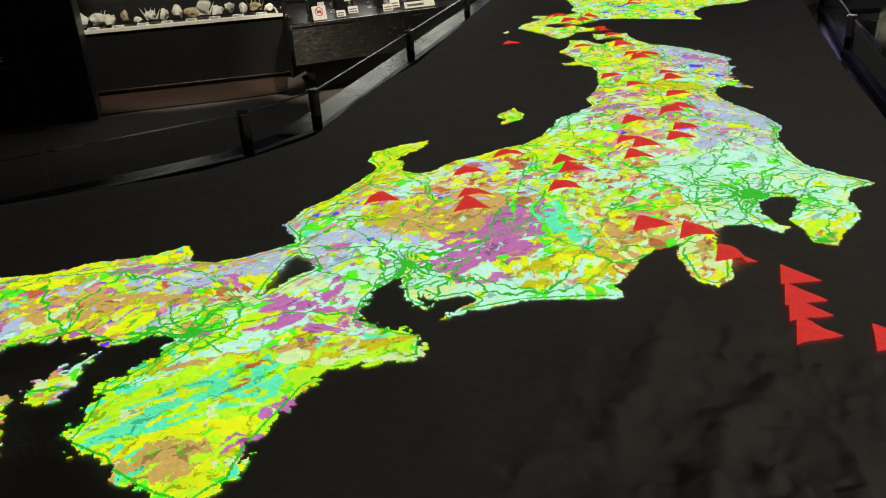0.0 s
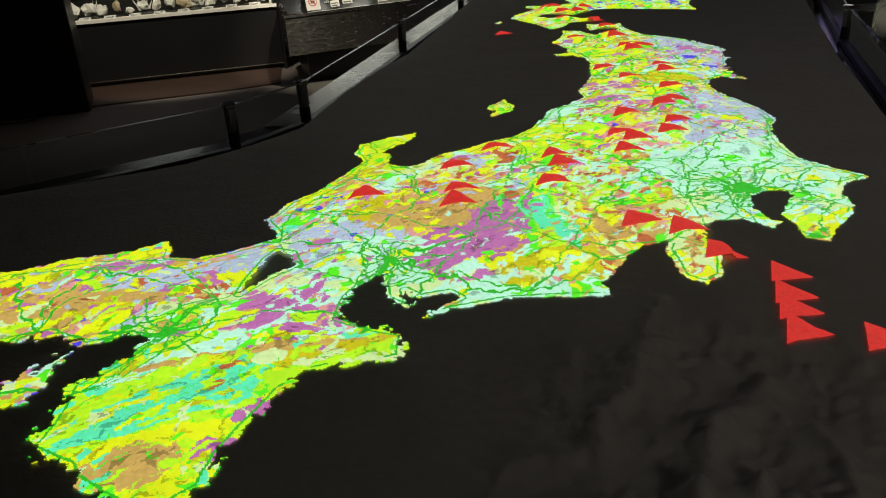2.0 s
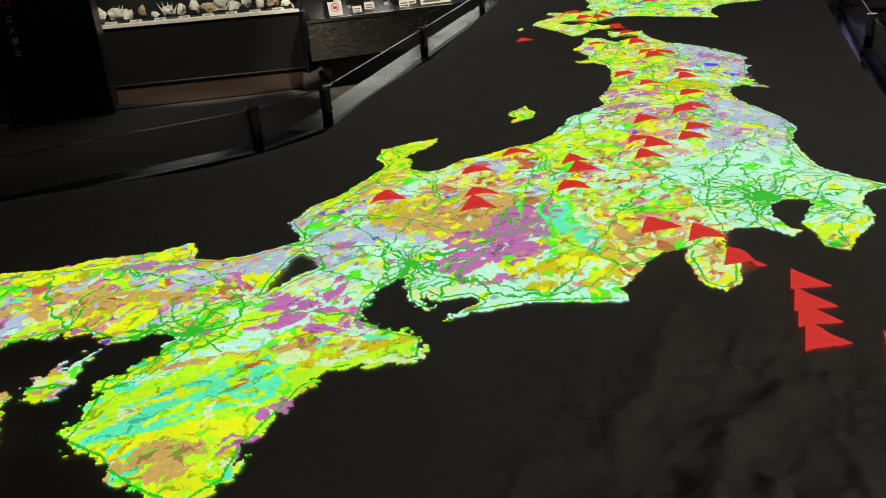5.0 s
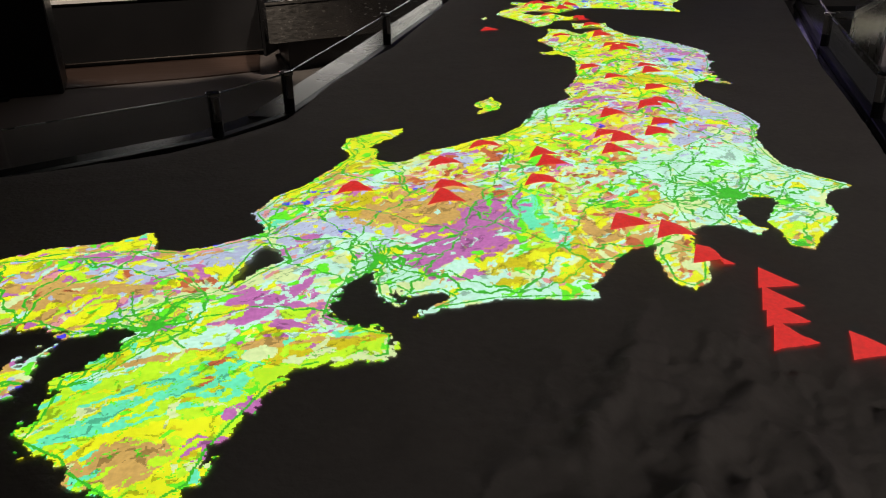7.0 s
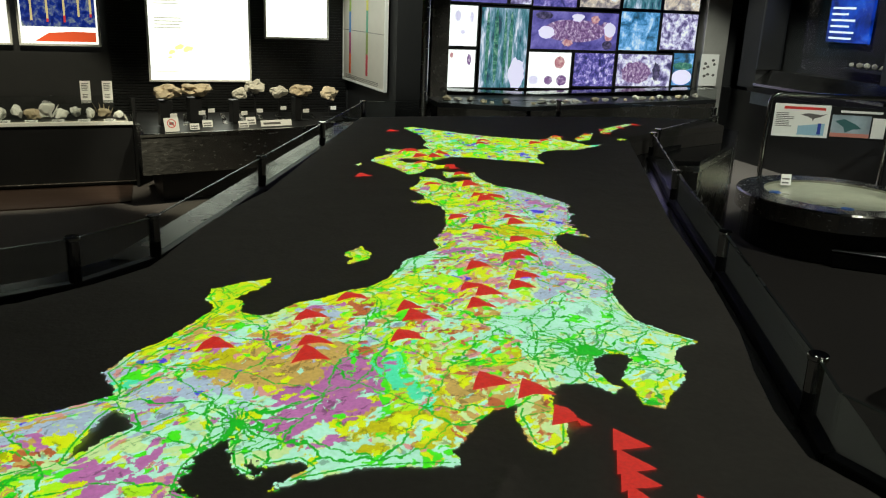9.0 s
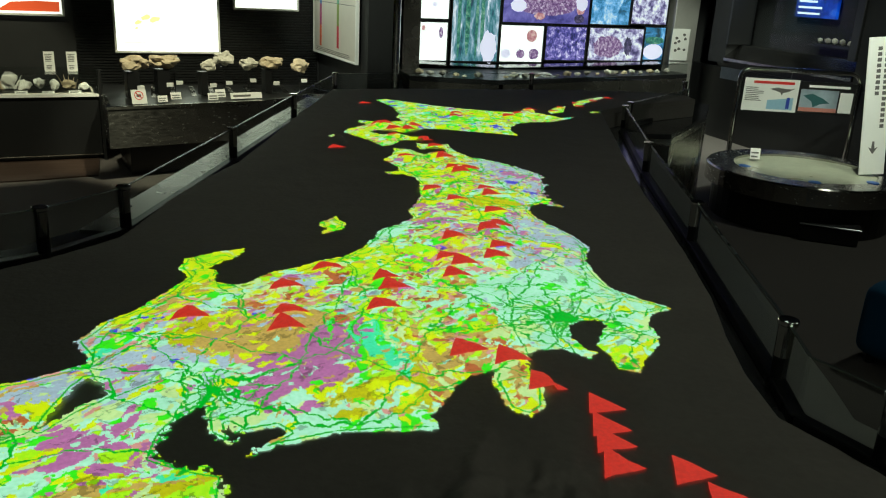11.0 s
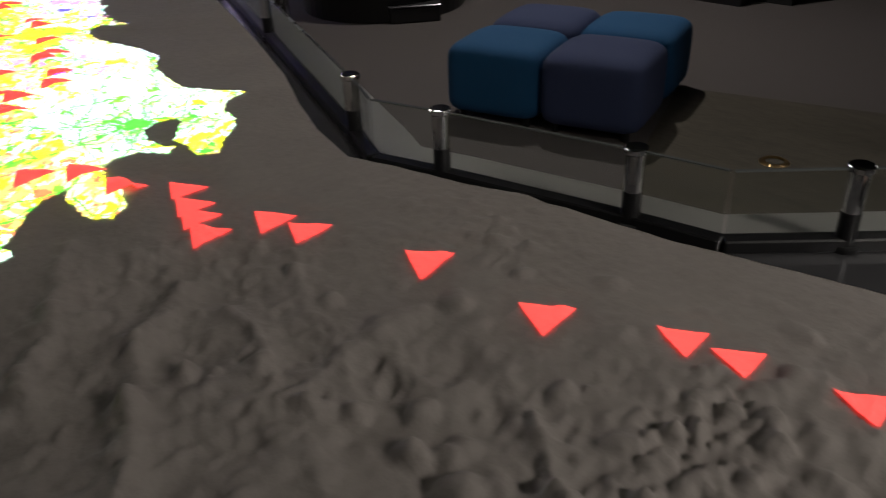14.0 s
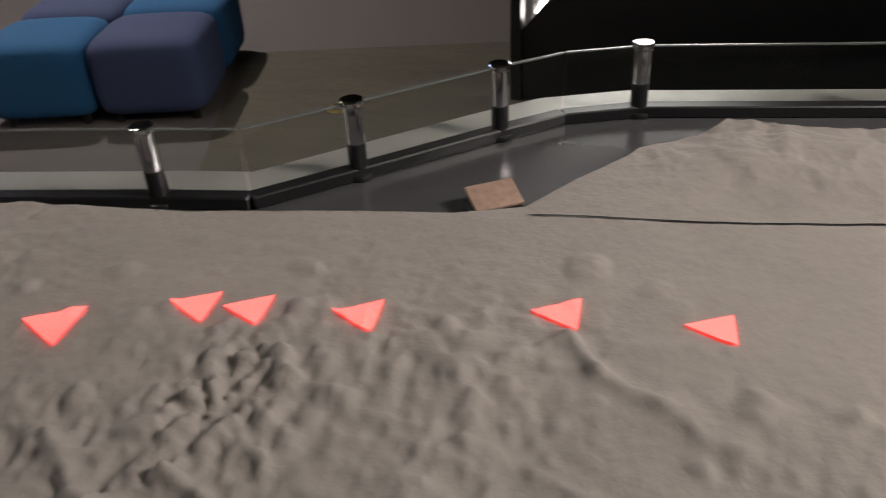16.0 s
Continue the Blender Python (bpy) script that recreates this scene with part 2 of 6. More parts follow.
JAPAN_SEA = [(39.7, 140.05), (39.4, 140.03), (39.1, 139.88), (38.9, 139.82), (38.7, 139.68), (38.4, 139.45), (38.15, 139.4), (37.97, 139.15), (37.85, 138.9), (37.7, 138.8), (37.4, 138.55), (37.2, 138.3), (37.17, 138.1), (37.03, 137.8), (36.95, 137.5), (36.77, 137.3), (36.76, 137.1), (36.85, 137.0), (37.05, 137.05), (37.12, 136.96), (37.16, 137.02), (37.25, 137.1), (37.3, 137.2), (37.45, 137.33), (37.53, 137.33)]
WEST = [(37.45, 137.0), (37.35, 136.75), (37.15, 136.7), (36.95, 136.77), (36.7, 136.6), (36.4, 136.35), (36.25, 136.13), (36.1, 136.05), (35.98, 135.96), (35.75, 136.07), (35.68, 136.08), (35.6, 135.9), (35.53, 135.7), (35.5, 135.5), (35.55, 135.3), (35.65, 135.3), (35.78, 135.22), (35.67, 135.0), (35.65, 134.6), (35.55, 134.3), (35.53, 133.95), (35.5, 133.6), (35.45, 133.3), (35.58, 133.3), (35.55, 133.0), (35.4, 132.63), (35.1, 132.35), (34.9, 132.05), (34.7, 131.75), (34.6, 131.3), (34.4, 131.15), (34.37, 130.88)]
HOKKAIDO_S = [(41.4, 140.2), (41.5, 140.45), (41.77, 140.7), (41.75, 141.0), (41.83, 141.18), (42.1, 140.95), (42.2, 140.7), (42.1, 140.55), (42.4, 140.3), (42.55, 140.55), (42.4, 140.85), (42.3, 141.0), (42.4, 141.2), (42.6, 141.6), (42.5, 142.0), (42.3, 142.4), (42.1, 142.9), (41.925, 143.25), (42.3, 143.33), (42.6, 143.55), (42.85, 143.9), (42.97, 144.3), (42.95, 144.8), (43.05, 145.1), (43.2, 145.5), (43.38, 145.82)]
HOKKAIDO_N = [(43.3, 145.4), (43.6, 145.3), (43.85, 145.1), (44.1, 145.25), (44.35, 145.35), (44.1, 144.95), (43.9, 144.6), (44.0, 144.3), (44.15, 143.9), (44.4, 143.4), (44.7, 142.95), (45.1, 142.5), (45.52, 141.94), (45.4, 141.65), (45.0, 141.7), (44.5, 141.75), (44.2, 141.65), (43.9, 141.6), (43.6, 141.38), (43.3, 141.4), (43.2, 141.15), (43.2, 140.8), (43.35, 140.45), (43.2, 140.35), (43.0, 140.5), (42.8, 140.2), (42.65, 139.95), (42.4, 139.8), (42.1, 139.95), (41.8, 140.1)]
LAKE = [(35.0, 135.9), (35.12, 135.93), (35.25, 135.97), (35.4, 136.03), (35.5, 136.1), (35.45, 136.2), (35.3, 136.25), (35.18, 136.08), (35.05, 135.94)]
SADO = [(38.33, 138.515), (38.2, 138.5), (38.08, 138.55), (37.95, 138.5), (37.87, 138.38), (37.81, 138.22), (37.87, 138.22), (37.95, 138.32), (38.03, 138.25), (38.15, 138.28), (38.22, 138.4)]
AWAJI = [(34.6, 135.02), (34.45, 134.97), (34.3, 134.95), (34.18, 134.85), (34.2, 134.7), (34.33, 134.72), (34.5, 134.9)]
SHIKOKU = [(34.25, 134.63), (33.85, 134.75), (33.25, 134.18), (33.5, 133.6), (33.3, 133.2), (32.75, 132.9), (33.0, 132.5), (33.35, 132.05), (33.7, 132.6), (34.1, 132.95), (34.0, 133.5), (34.3, 133.7), (34.35, 134.2)]
KUNASHIRI = [(43.72, 145.45), (43.85, 145.9), (44.2, 146.25), (44.5, 146.55), (44.35, 146.1), (44.1, 145.75), (43.95, 145.55)]
ITURUP = [(44.45, 146.85), (44.6, 147.2), (44.95, 147.75), (45.2, 148.3), (45.45, 148.85), (45.5, 148.6), (45.25, 147.95), (45.0, 147.4), (44.75, 147.05), (44.55, 146.85)]
SHIKOTAN = [(43.7, 146.65), (43.8, 146.95), (43.87, 146.85), (43.82, 146.65)]
OKUSHIRI = [(42.05, 139.45), (42.15, 139.55), (42.25, 139.55), (42.15, 139.42)]
LAND = [shore(INLAND_SEA, KII, TOKAI, IZU_BOSO, PACIFIC, NORTH_END, JAPAN_SEA, WEST), shore(HOKKAIDO_S, HOKKAIDO_N), shore(SADO), shore(AWAJI), shore(SHIKOKU), shore(KUNASHIRI), shore(ITURUP), shore(SHIKOTAN), shore(OKUSHIRI)]
LAKES = [shore(LAKE)]

# ---- the relief map ----
GRID = np.random.RandomState(7).rand(256, 256)


def value_noise(x, y, seed=0):
    """Smooth value noise in 0..1 on a repeating lattice."""
    x, y = x + seed * 17.31, y + seed * 9.77
    i, j = np.floor(x).astype(int), np.floor(y).astype(int)
    u, v = x - i, y - j
    u, v = u * u * (3 - 2 * u), v * v * (3 - 2 * v)
    at = lambda a, b: GRID[a % 256, b % 256]
    return (at(i, j) * (1 - u) + at(i + 1, j) * u) * (1 - v) + (at(i, j + 1) * (1 - u) + at(i + 1, j + 1) * u) * v


def fractal(x, y, scale, octaves=4, seed=0, ridged=False):
    total, size, weight = 0.0, scale, 1.0
    norm = 0.0
    for k in range(octaves):
        n = value_noise(x * size, y * size, seed + k)
        total = total + weight * (1 - np.abs(2 * n - 1) if ridged else n)
        norm += weight
        size, weight = size * 2.03, weight * 0.5
    return total / norm


def inside(x, y, poly):
    hit = np.zeros(x.shape, bool)
    x0, y0 = poly[-1]
    for x1, y1 in poly:
        if y0 != y1:
            cross = ((y1 > y) != (y0 > y)) & (x < (x0 - x1) * (y - y1) / (y0 - y1) + x1)
            hit ^= cross
        x0, y0 = x1, y1
    return hit


def distance(x, y, poly, closed=True):
    best = np.full(x.shape, 1e9)
    n = len(poly)
    for i in range(n if closed else n - 1):
        (ax, ay), (bx, by) = poly[i], poly[(i + 1) % n]
        dx, dy = bx - ax, by - ay
        s = np.clip(((x - ax) * dx + (y - ay) * dy) / max(dx * dx + dy * dy, 1e-12), 0, 1)
        best = np.minimum(best, (x - ax - s * dx) ** 2 + (y - ay - s * dy) ** 2)
    return np.sqrt(best)


EAST_EDGE = [(1.15, -3.2), (1.08, -2.62), (1.04, -2.32), (1.06, -2.15), (0.96, -2.02), (0.83, -1.915), (0.735, -1.85), (0.70, -1.75), (0.682, -1.63), (0.665, -1.5), (0.632, -1.35), (0.622, -1.2), (0.612, -1.08), (0.58, -0.94), (0.56, -0.81), (0.532, -0.70), (0.585, -0.54), (0.66, -0.38), (0.775, -0.17), (0.86, 0.02), (0.925, 0.17), (1.156, 0.75), (1.66, 1.85), (2.0, 2.6), (2.3, 2.8), (3.02, 3.1), (3.08, 3.4)]
NORTH_EDGE = [(2.5, 3.5), (1.66, 3.53), (0.56, 3.5)]
WEST_EDGE = [(0.13, 2.35), (-0.21, 1.42), (-0.335, 1.19), (-0.475, 0.88), (-0.55, 0.656), (-0.595, 0.53), (-0.672, 0.45), (-0.757, 0.38), (-0.885, 0.30), (-1.252, 0.20), (-1.9, 0.0), (-2.6, -0.4), (-2.9, -0.9), (-2.5, -1.3)]
SOUTH_EDGE = [(-1.2, -1.27), (-0.5, -1.27), (-0.15, -1.29), (-0.06, -1.36), (-0.03, -1.6), (0.0, -2.2), (0.1, -3.2)]
TABLE = np.array(EAST_EDGE + NORTH_EDGE + WEST_EDGE + SOUTH_EDGE)


# volcanoes of the map
VOLCANOES_C = [(36.16, 136.77), (35.89, 137.48), (36.11, 137.55), (36.57, 137.59), (36.92, 138.04), (36.62, 138.53), (36.41, 138.52), (36.09, 138.32), (36.56, 139.19), (36.8, 139.38), (36.95, 139.29), (36.9, 139.78), (37.12, 139.96), (37.6, 140.07), (37.68, 140.26), (37.44, 139.57), (38.14, 140.44), (35.36, 138.73), (35.23, 139.02), (34.9, 139.1)]
VOLCANOES_N = [(38.73, 140.73), (38.96, 140.79), (39.1, 140.05), (39.76, 140.8), (39.85, 141.0), (39.96, 140.8), (40.5, 140.9), (40.66, 140.88), (40.66, 140.3), (41.28, 141.12), (38.6, 140.16), (41.51, 139.37), (41.8, 141.17), (42.06, 140.68), (42.54, 140.84), (42.49, 141.16), (42.69, 141.38), (42.83, 140.81), (42.88, 140.66), (43.42, 142.69), (43.66, 142.85), (43.39, 144.0), (43.61, 144.44), (44.08, 145.12), (45.18, 141.24)]
VOLCANOES_K = [(43.98, 145.73), (44.35, 146.25), (44.46, 146.93), (44.8, 147.13), (45.03, 147.92), (45.39, 148.84)]
VOLCANOES_S = [(34.65, 139.39), (34.46, 139.29), (34.33, 139.23), (34.16, 139.16), (34.02, 139.53), (33.79, 139.58), (33.11, 139.77), (32.44, 139.76)]
VOLCANOES_F = [(31.94, 140.0), (31.72, 140.01), (31.29, 140.06), (30.56, 140.24), (30.01, 140.25)]


PEAKS = [(*(float(v) for v in lay(*p)), 0.013) for p in VOLCANOES_C + VOLCANOES_N]


CALM = [tuple(float(v) for v in lay(*p)) for p in VOLCANOES_S + VOLCANOES_F]


def land_mask(x, y):
    """Land, with a shore broken up into small bays."""
    ria = np.where((y < -0.5) & (x < -0.36) | (x > 0.68) & (y > 0.55) & (y < 1.2), 4.2, 1.3)
    wx = x + 0.008 * (fractal(x, y, 22, 3, 3) - 0.5) + ria * 0.010 * (fractal(x, y, 80, 3, 5) - 0.5)
    wy = y + 0.008 * (fractal(x, y, 22, 3, 11) - 0.5) + ria * 0.010 * (fractal(x, y, 80, 3, 13) - 0.5)
    land = np.zeros(x.shape, bool)
    for poly in LAND:
        land |= inside(wx, wy, poly)
    for poly in LAKES:
        land &= ~inside(wx, wy, poly)
    return land


def hashed(i, j, k):
    """A repeatable number in 0..1 for a lattice cell."""
    h = (i * 374761393 + j * 668265263 + k * 974634777) & 0xFFFFFFFF
    h = ((h ^ (h >> 13)) * 1274126177) & 0xFFFFFFFF
    return ((h ^ (h >> 16)) & 0xFFFFFF) / float(0x1000000)


def cells(x, y, size, seed):
    """Nearest jittered lattice site: its place and its random number."""
    i0, j0 = np.floor(x / size).astype(np.int64), np.floor(y / size).astype(np.int64)
    best = np.full(x.shape, 1e9)
    sx, sy, pick = np.zeros(x.shape), np.zeros(x.shape), np.zeros(x.shape)
    for di in (-1, 0, 1):
        for dj in (-1, 0, 1):
            i, j = i0 + di, j0 + dj
            px, py = (i + hashed(i, j, seed)) * size, (j + hashed(i, j, seed + 1)) * size
            d = (px - x) ** 2 + (py - y) ** 2
            near = d < best
            best = np.where(near, d, best)
            sx, sy = np.where(near, px, sx), np.where(near, py, sy)
            pick = np.where(near, hashed(i, j, seed + 2), pick)
    return sx, sy, pick


def domes(x, y, size, reach, seed, share):
    """Scattered round seamounts, 0..1, each whole."""
    wx, wy = x + 0.35 * size * (fractal(x, y, 1.6 / size, 2, seed) - 0.5), y + 0.35 * size * (fractal(x, y, 1.6 / size, 2, seed + 4) - 0.5)
    i0, j0 = np.floor(wx / size).astype(np.int64), np.floor(wy / size).astype(np.int64)
    best = np.zeros(x.shape)
    for di in (-1, 0, 1):
        for dj in (-1, 0, 1):
            i, j = i0 + di, j0 + dj
            pick = hashed(i, j, seed + 2)
            grow = 0.45 + 0.55 * ((pick * 7.3) % 1)
            d2 = ((i + hashed(i, j, seed)) * size - wx) ** 2 + ((j + hashed(i, j, seed + 1)) * size - wy) ** 2
            k = np.clip(1 - d2 / (reach * size * grow) ** 2, 0, 1) ** 1.4 * grow
            best = np.maximum(best, np.where(pick < share, k, 0))
    return best


# single seamounts: place, radius, height; and crests: two ends, half width, height
SEAMOUNTS = [(0.115, -1.32, 0.022, 0.020), (0.061, -1.355, 0.026, 0.022), (0.047, -1.427, 0.032, 0.020), (0.081, -1.386, 0.018, 0.014), (0.034, -1.216, 0.022, 0.016), (0.071, -1.259, 0.022, 0.018),
             (0.212, -0.946, 0.018, 0.014), (0.20, -1.053, 0.018, 0.013), (0.20, -1.166, 0.040, 0.012), (0.158, -0.907, 0.016, 0.012), (0.044, -1.095, 0.026, 0.02), (-0.031, -1.044, 0.022, 0.018)]
LUMPS = [(0.593, -1.964, 0.034, 0.010), (0.546, -2.049, 0.028, 0.007), (0.527, -1.59, 0.030, 0.009), (0.234, -1.437, 0.020, 0.015), (0.425, -1.60, 0.020, 0.012), (0.36, -1.40, 0.03, 0.008), (0.372, -1.53, 0.018, 0.012), (0.30, -1.20, 0.03, 0.008)]
CRESTS = [(0.074, -0.869, -0.044, -0.945, 0.020, 0.022), (-0.044, -0.945, -0.118, -1.063, 0.022, 0.030), (-0.118, -1.063, -0.188, -1.2, 0.022, 0.028), (0.002, -0.655, -0.098, -0.802, 0.022, 0.018), (-0.098, -0.802, -0.204, -0.934, 0.026, 0.026),
          (0.078, -0.966, 0.064, -1.09, 0.014, 0.016), (0.182, -1.437, 0.105, -1.513, 0.014, 0.022), (0.105, -1.513, 0.06, -1.60, 0.016, 0.022), (0.154, -1.579, 0.121, -1.662, 0.013, 0.020), (0.221, -1.623, 0.187, -1.673, 0.011, 0.016)]
ARC_CRESTS = [(0.36, -1.874, 0.44, -1.936, 0.010, 0.012), (0.44, -1.936, 0.372, -1.98, 0.012, 0.016), (0.372, -1.98, 0.29, -2.12, 0.014, 0.014), (0.32, -1.62, 0.303, -1.70, 0.010, 0.009), (0.303, -1.70, 0.265, -1.82, 0.011, 0.010), (0.386, -1.72, 0.417, -1.86, 0.013, 0.010), (0.43, -2.0, 0.44, -2.12, 0.012, 0.010), (0.25, -1.86, 0.20, -1.98, 0.014, 0.012)]


def seabed_height(x, y):
    """Height of the modelled sea floor: shelves, canyons, crests and seamounts."""
    near = np.full(x.shape, 1e9)
    for poly in LAND:
        near = np.minimum(near, distance(x, y, poly))
    deep = 1 - np.exp(-np.maximum(near - 0.02, 0) / 0.09)
    ocean = np.clip((0.7 * x - y - 0.35) / 0.35, 0, 1)            # rough ocean side, smooth inner sea
    arc = np.exp(-((x - 0.40 - 0.06 * (y + 1.6)) / 0.15) ** 2) * np.clip((-0.75 - y) / 0.3, 0, 1)
    canyon = np.clip((0.34 - x) / 0.2, 0, 1) * np.clip((-0.62 - y) / 0.12, 0, 1)
    wx = x + 0.05 * (fractal(x, y, 6, 3, 40) - 0.5) + 0.012 * (fractal(x, y, 30, 3, 48) - 0.5)
    wy = y + 0.05 * (fractal(x, y, 6, 3, 44) - 0.5) + 0.012 * (fractal(x, y, 30, 3, 49) - 0.5)
    long_ridges = fractal(wx - 0.6 * wy, (wy + 0.6 * wx) * 0.33, 7.5, 4, 21, True) - 0.62
    ridges = fractal(wx, wy, 11, 5, 25, True) - 0.62
    hills = fractal(wx, wy, 2.2, 3, 31) - 0.5
    fine = fractal(wx, wy, 42, 4, 35, True) - 0.6
    z = SEA + 0.0004 - (0.008 + 0.006 * ocean) * deep + 0.008 * deep * hills + 0.007 * arc - 0.012 * canyon * deep
    patch = np.clip(fractal(x, y, 4.5, 2, 51) * 2.6 - 0.75, 0, 1)         # rough and smooth stretches
    # a tangle of small lumps between the two middle islands
    tangle = np.exp(-(((x - 0.265) / 0.115) ** 2 + ((y + 1.60) / 0.10) ** 2))
    z = z + deep * ocean * (0.036 * canyon * long_ridges * (0.2 + 0.8 * patch) + 0.020 * (0.15 + 0.9 * canyon + 0.5 * arc) * ridges * (0.25 + 0.75 * patch))
    calm = np.ones(x.shape)
    for cx, cy in CALM:
        calm = calm * (1 - 0.85 * np.exp(-((x - cx) ** 2 + (y - cy) ** 2) / 0.0016))
    bumps = 0.010 * domes(x, y, 0.065, 0.45, 61, 0.35) + 0.006 * domes(x, y, 0.030, 0.6, 67, 0.55) * patch
    z = z + calm * deep * ocean * (0.06 + 0.7 * canyon + 0.65 * arc) * (0.011 * fine * (0.3 + 0.7 * patch) + 1.3 * bumps)
    z = z + calm * tangle * (0.021 * domes(x, y, 0.030, 0.72, 71, 0.9) + 0.013 * domes(x, y, 0.017, 0.7, 75, 0.7) + 0.009 * fine)
    ragged = 0.35 + 1.3 * fractal(x, y, 36, 4, 91)
    for cx, cy, r, h in SEAMOUNTS + LUMPS:
        z = z + 0.8 * h * ragged * np.clip(1 - ((wx - cx + 0.004) ** 2 + (wy - cy + 0.004) ** 2) / r ** 2, 0, 1) ** 1.1
    for ax, ay, bx, by, half, h in CRESTS + ARC_CRESTS:
        d = distance(wx, wy, [(ax, ay), (bx, by)], False)
        z = z + 0.6 * calm * h * ragged * np.exp(-(d / half) ** 1.6)
    south = np.clip((-1.85 - y) / 0.2, 0, 1) * np.clip((x - 0.72) / 0.2, 0, 1)
    z = z + 0.030 * south * (fractal(wx, wy, 9, 4, 45, True) - 0.52)
    z = z + 0.018 * np.clip((-2.02 - y) / 0.15, 0, 1) * np.clip((x - 0.82) / 0.15, 0, 1)
    z = z - 0.006 * np.exp(-distance(x, y, TABLE) / 0.03)                   # rounded rim
    return z + 0.004 * deep * (1 - ocean) * ridges


def land_height(x, y, inland):
    hills = np.clip(inland / 0.08, 0, 1) ** 1.5
    z = SEA + 0.001 + hills * (0.010 * fractal(x, y, 9, 4, 71, True) + 0.005 * fractal(x, y, 40, 3, 75))
    for cx, cy, height in PEAKS:
        d = np.hypot(x - cx, y - cy)
        z = z + height * np.clip(1 - d / 0.07, 0, 1) ** 1.2
    return z


def sheet(name, xs, ys, keep, height, mat):
    """A height sheet over a grid, only the cells that keep() names."""
    X, Y = np.meshgrid(xs, ys)
    cx, cy = (X[:-1, :-1] + X[1:, 1:]) / 2, (Y[:-1, :-1] + Y[1:, 1:]) / 2
    cells = keep(cx, cy)
    index = np.arange(X.size).reshape(X.shape)
    quads = np.stack([index[:-1, :-1], index[:-1, 1:], index[1:, 1:], index[1:, :-1]], -1)[cells]
    used, quads = np.unique(quads, return_inverse=True)
    quads = quads.reshape(-1, 4)
    px, py = X.ravel()[used], Y.ravel()[used]
    co = np.column_stack([px, py, height(px, py)])
    me = bpy.data.meshes.new(name)
    me.from_pydata(co.tolist(), [], quads.tolist())
    me.materials.append(mat)
    me.polygons.foreach_set("use_smooth", np.ones(len(me.polygons), bool))
    me.update()
    return me, cx[cells], cy[cells]


GRID_X = np.concatenate([np.arange(-2.95, -0.35, 0.0125), np.arange(-0.35, 1.2, 0.005), np.arange(1.2, 3.1, 0.0125)])
GRID_Y = np.concatenate([np.arange(-3.25, -2.75, 0.0125), np.arange(-2.75, -0.5, 0.005), np.arange(-0.5, 3.6, 0.0125)])
relief_map = empty("relief_map", pose(0, 0, 0), "large modelled relief map of an island chain with projected geology", "relief map")

me, _, _ = sheet("seabed", GRID_X, GRID_Y, lambda x, y: inside(x, y, TABLE), seabed_height, M_SEABED)
# pull the stepped border cells onto the table's outline
co = np.empty(len(me.vertices) * 3)
me.vertices.foreach_get("co", co)
co = co.reshape(-1, 3)
out = np.nonzero(~inside(co[:, 0], co[:, 1], TABLE) | (distance(co[:, 0], co[:, 1], TABLE) < 0.004))[0]
px, py = co[out, 0], co[out, 1]
best = np.full(len(out), 1e9)
for i in range(len(TABLE)):
    (ax, ay), (bx, by) = TABLE[i], TABLE[(i + 1) % len(TABLE)]
    s = np.clip(((px - ax) * (bx - ax) + (py - ay) * (by - ay)) / ((bx - ax) ** 2 + (by - ay) ** 2), 0, 1)
    qx, qy = ax + s * (bx - ax), ay + s * (by - ay)
    near = (px - qx) ** 2 + (py - qy) ** 2 < best
    best = np.where(near, (px - qx) ** 2 + (py - qy) ** 2, best)
    co[out[near], 0], co[out[near], 1] = qx[near], qy[near]
me.vertices.foreach_set("co", co.ravel())
me.update()
seabed = new("seabed", me)
seabed.parent = relief_map
tagged(seabed, "grey-brown modelled sea floor with ridges and seamounts")

# ---- projected geology on the land ----
LIME, YELLOW, MINT, GREEN, CYAN = (0.55, 1.0, 0.02), (0.86, 0.95, 0.01), (0.57, 1.0, 0.76), (0.13, 0.95, 0.02), (0.14, 0.92, 0.50)
TAN, PURPLE, LAVENDER, GOLD, BRICK = (0.66, 0.42, 0.11), (0.56, 0.17, 0.46), (0.50, 0.58, 0.76), (0.66, 0.60, 0.01), (0.58, 0.15, 0.05)
PINK, BLUE, PALE, ROAD = (0.82, 0.36, 0.34), (0.08, 0.06, 0.9), (0.72, 0.92, 0.40), (0.035, 0.50, 0.02)
PALETTE = np.array([LIME, YELLOW, MINT, GREEN, CYAN, TAN, PURPLE, LAVENDER, GOLD, BRICK, PINK, BLUE, PALE, ROAD])
# kinds of rock by region: latitude, longitude, reach in metres on the map, weights in the palette's order
KINDS = ("lime yellow mint green cyan tan purple lavender gold brick pink blue pale road").split()
REGIONS = []


def region(lat, lon, reach, **weights):
    """Mixture of rock kinds round a place: reach in metres on the map."""
    REGIONS.append((lat, lon, reach, [weights.get(k, 0.0) for k in KINDS[:13]]))


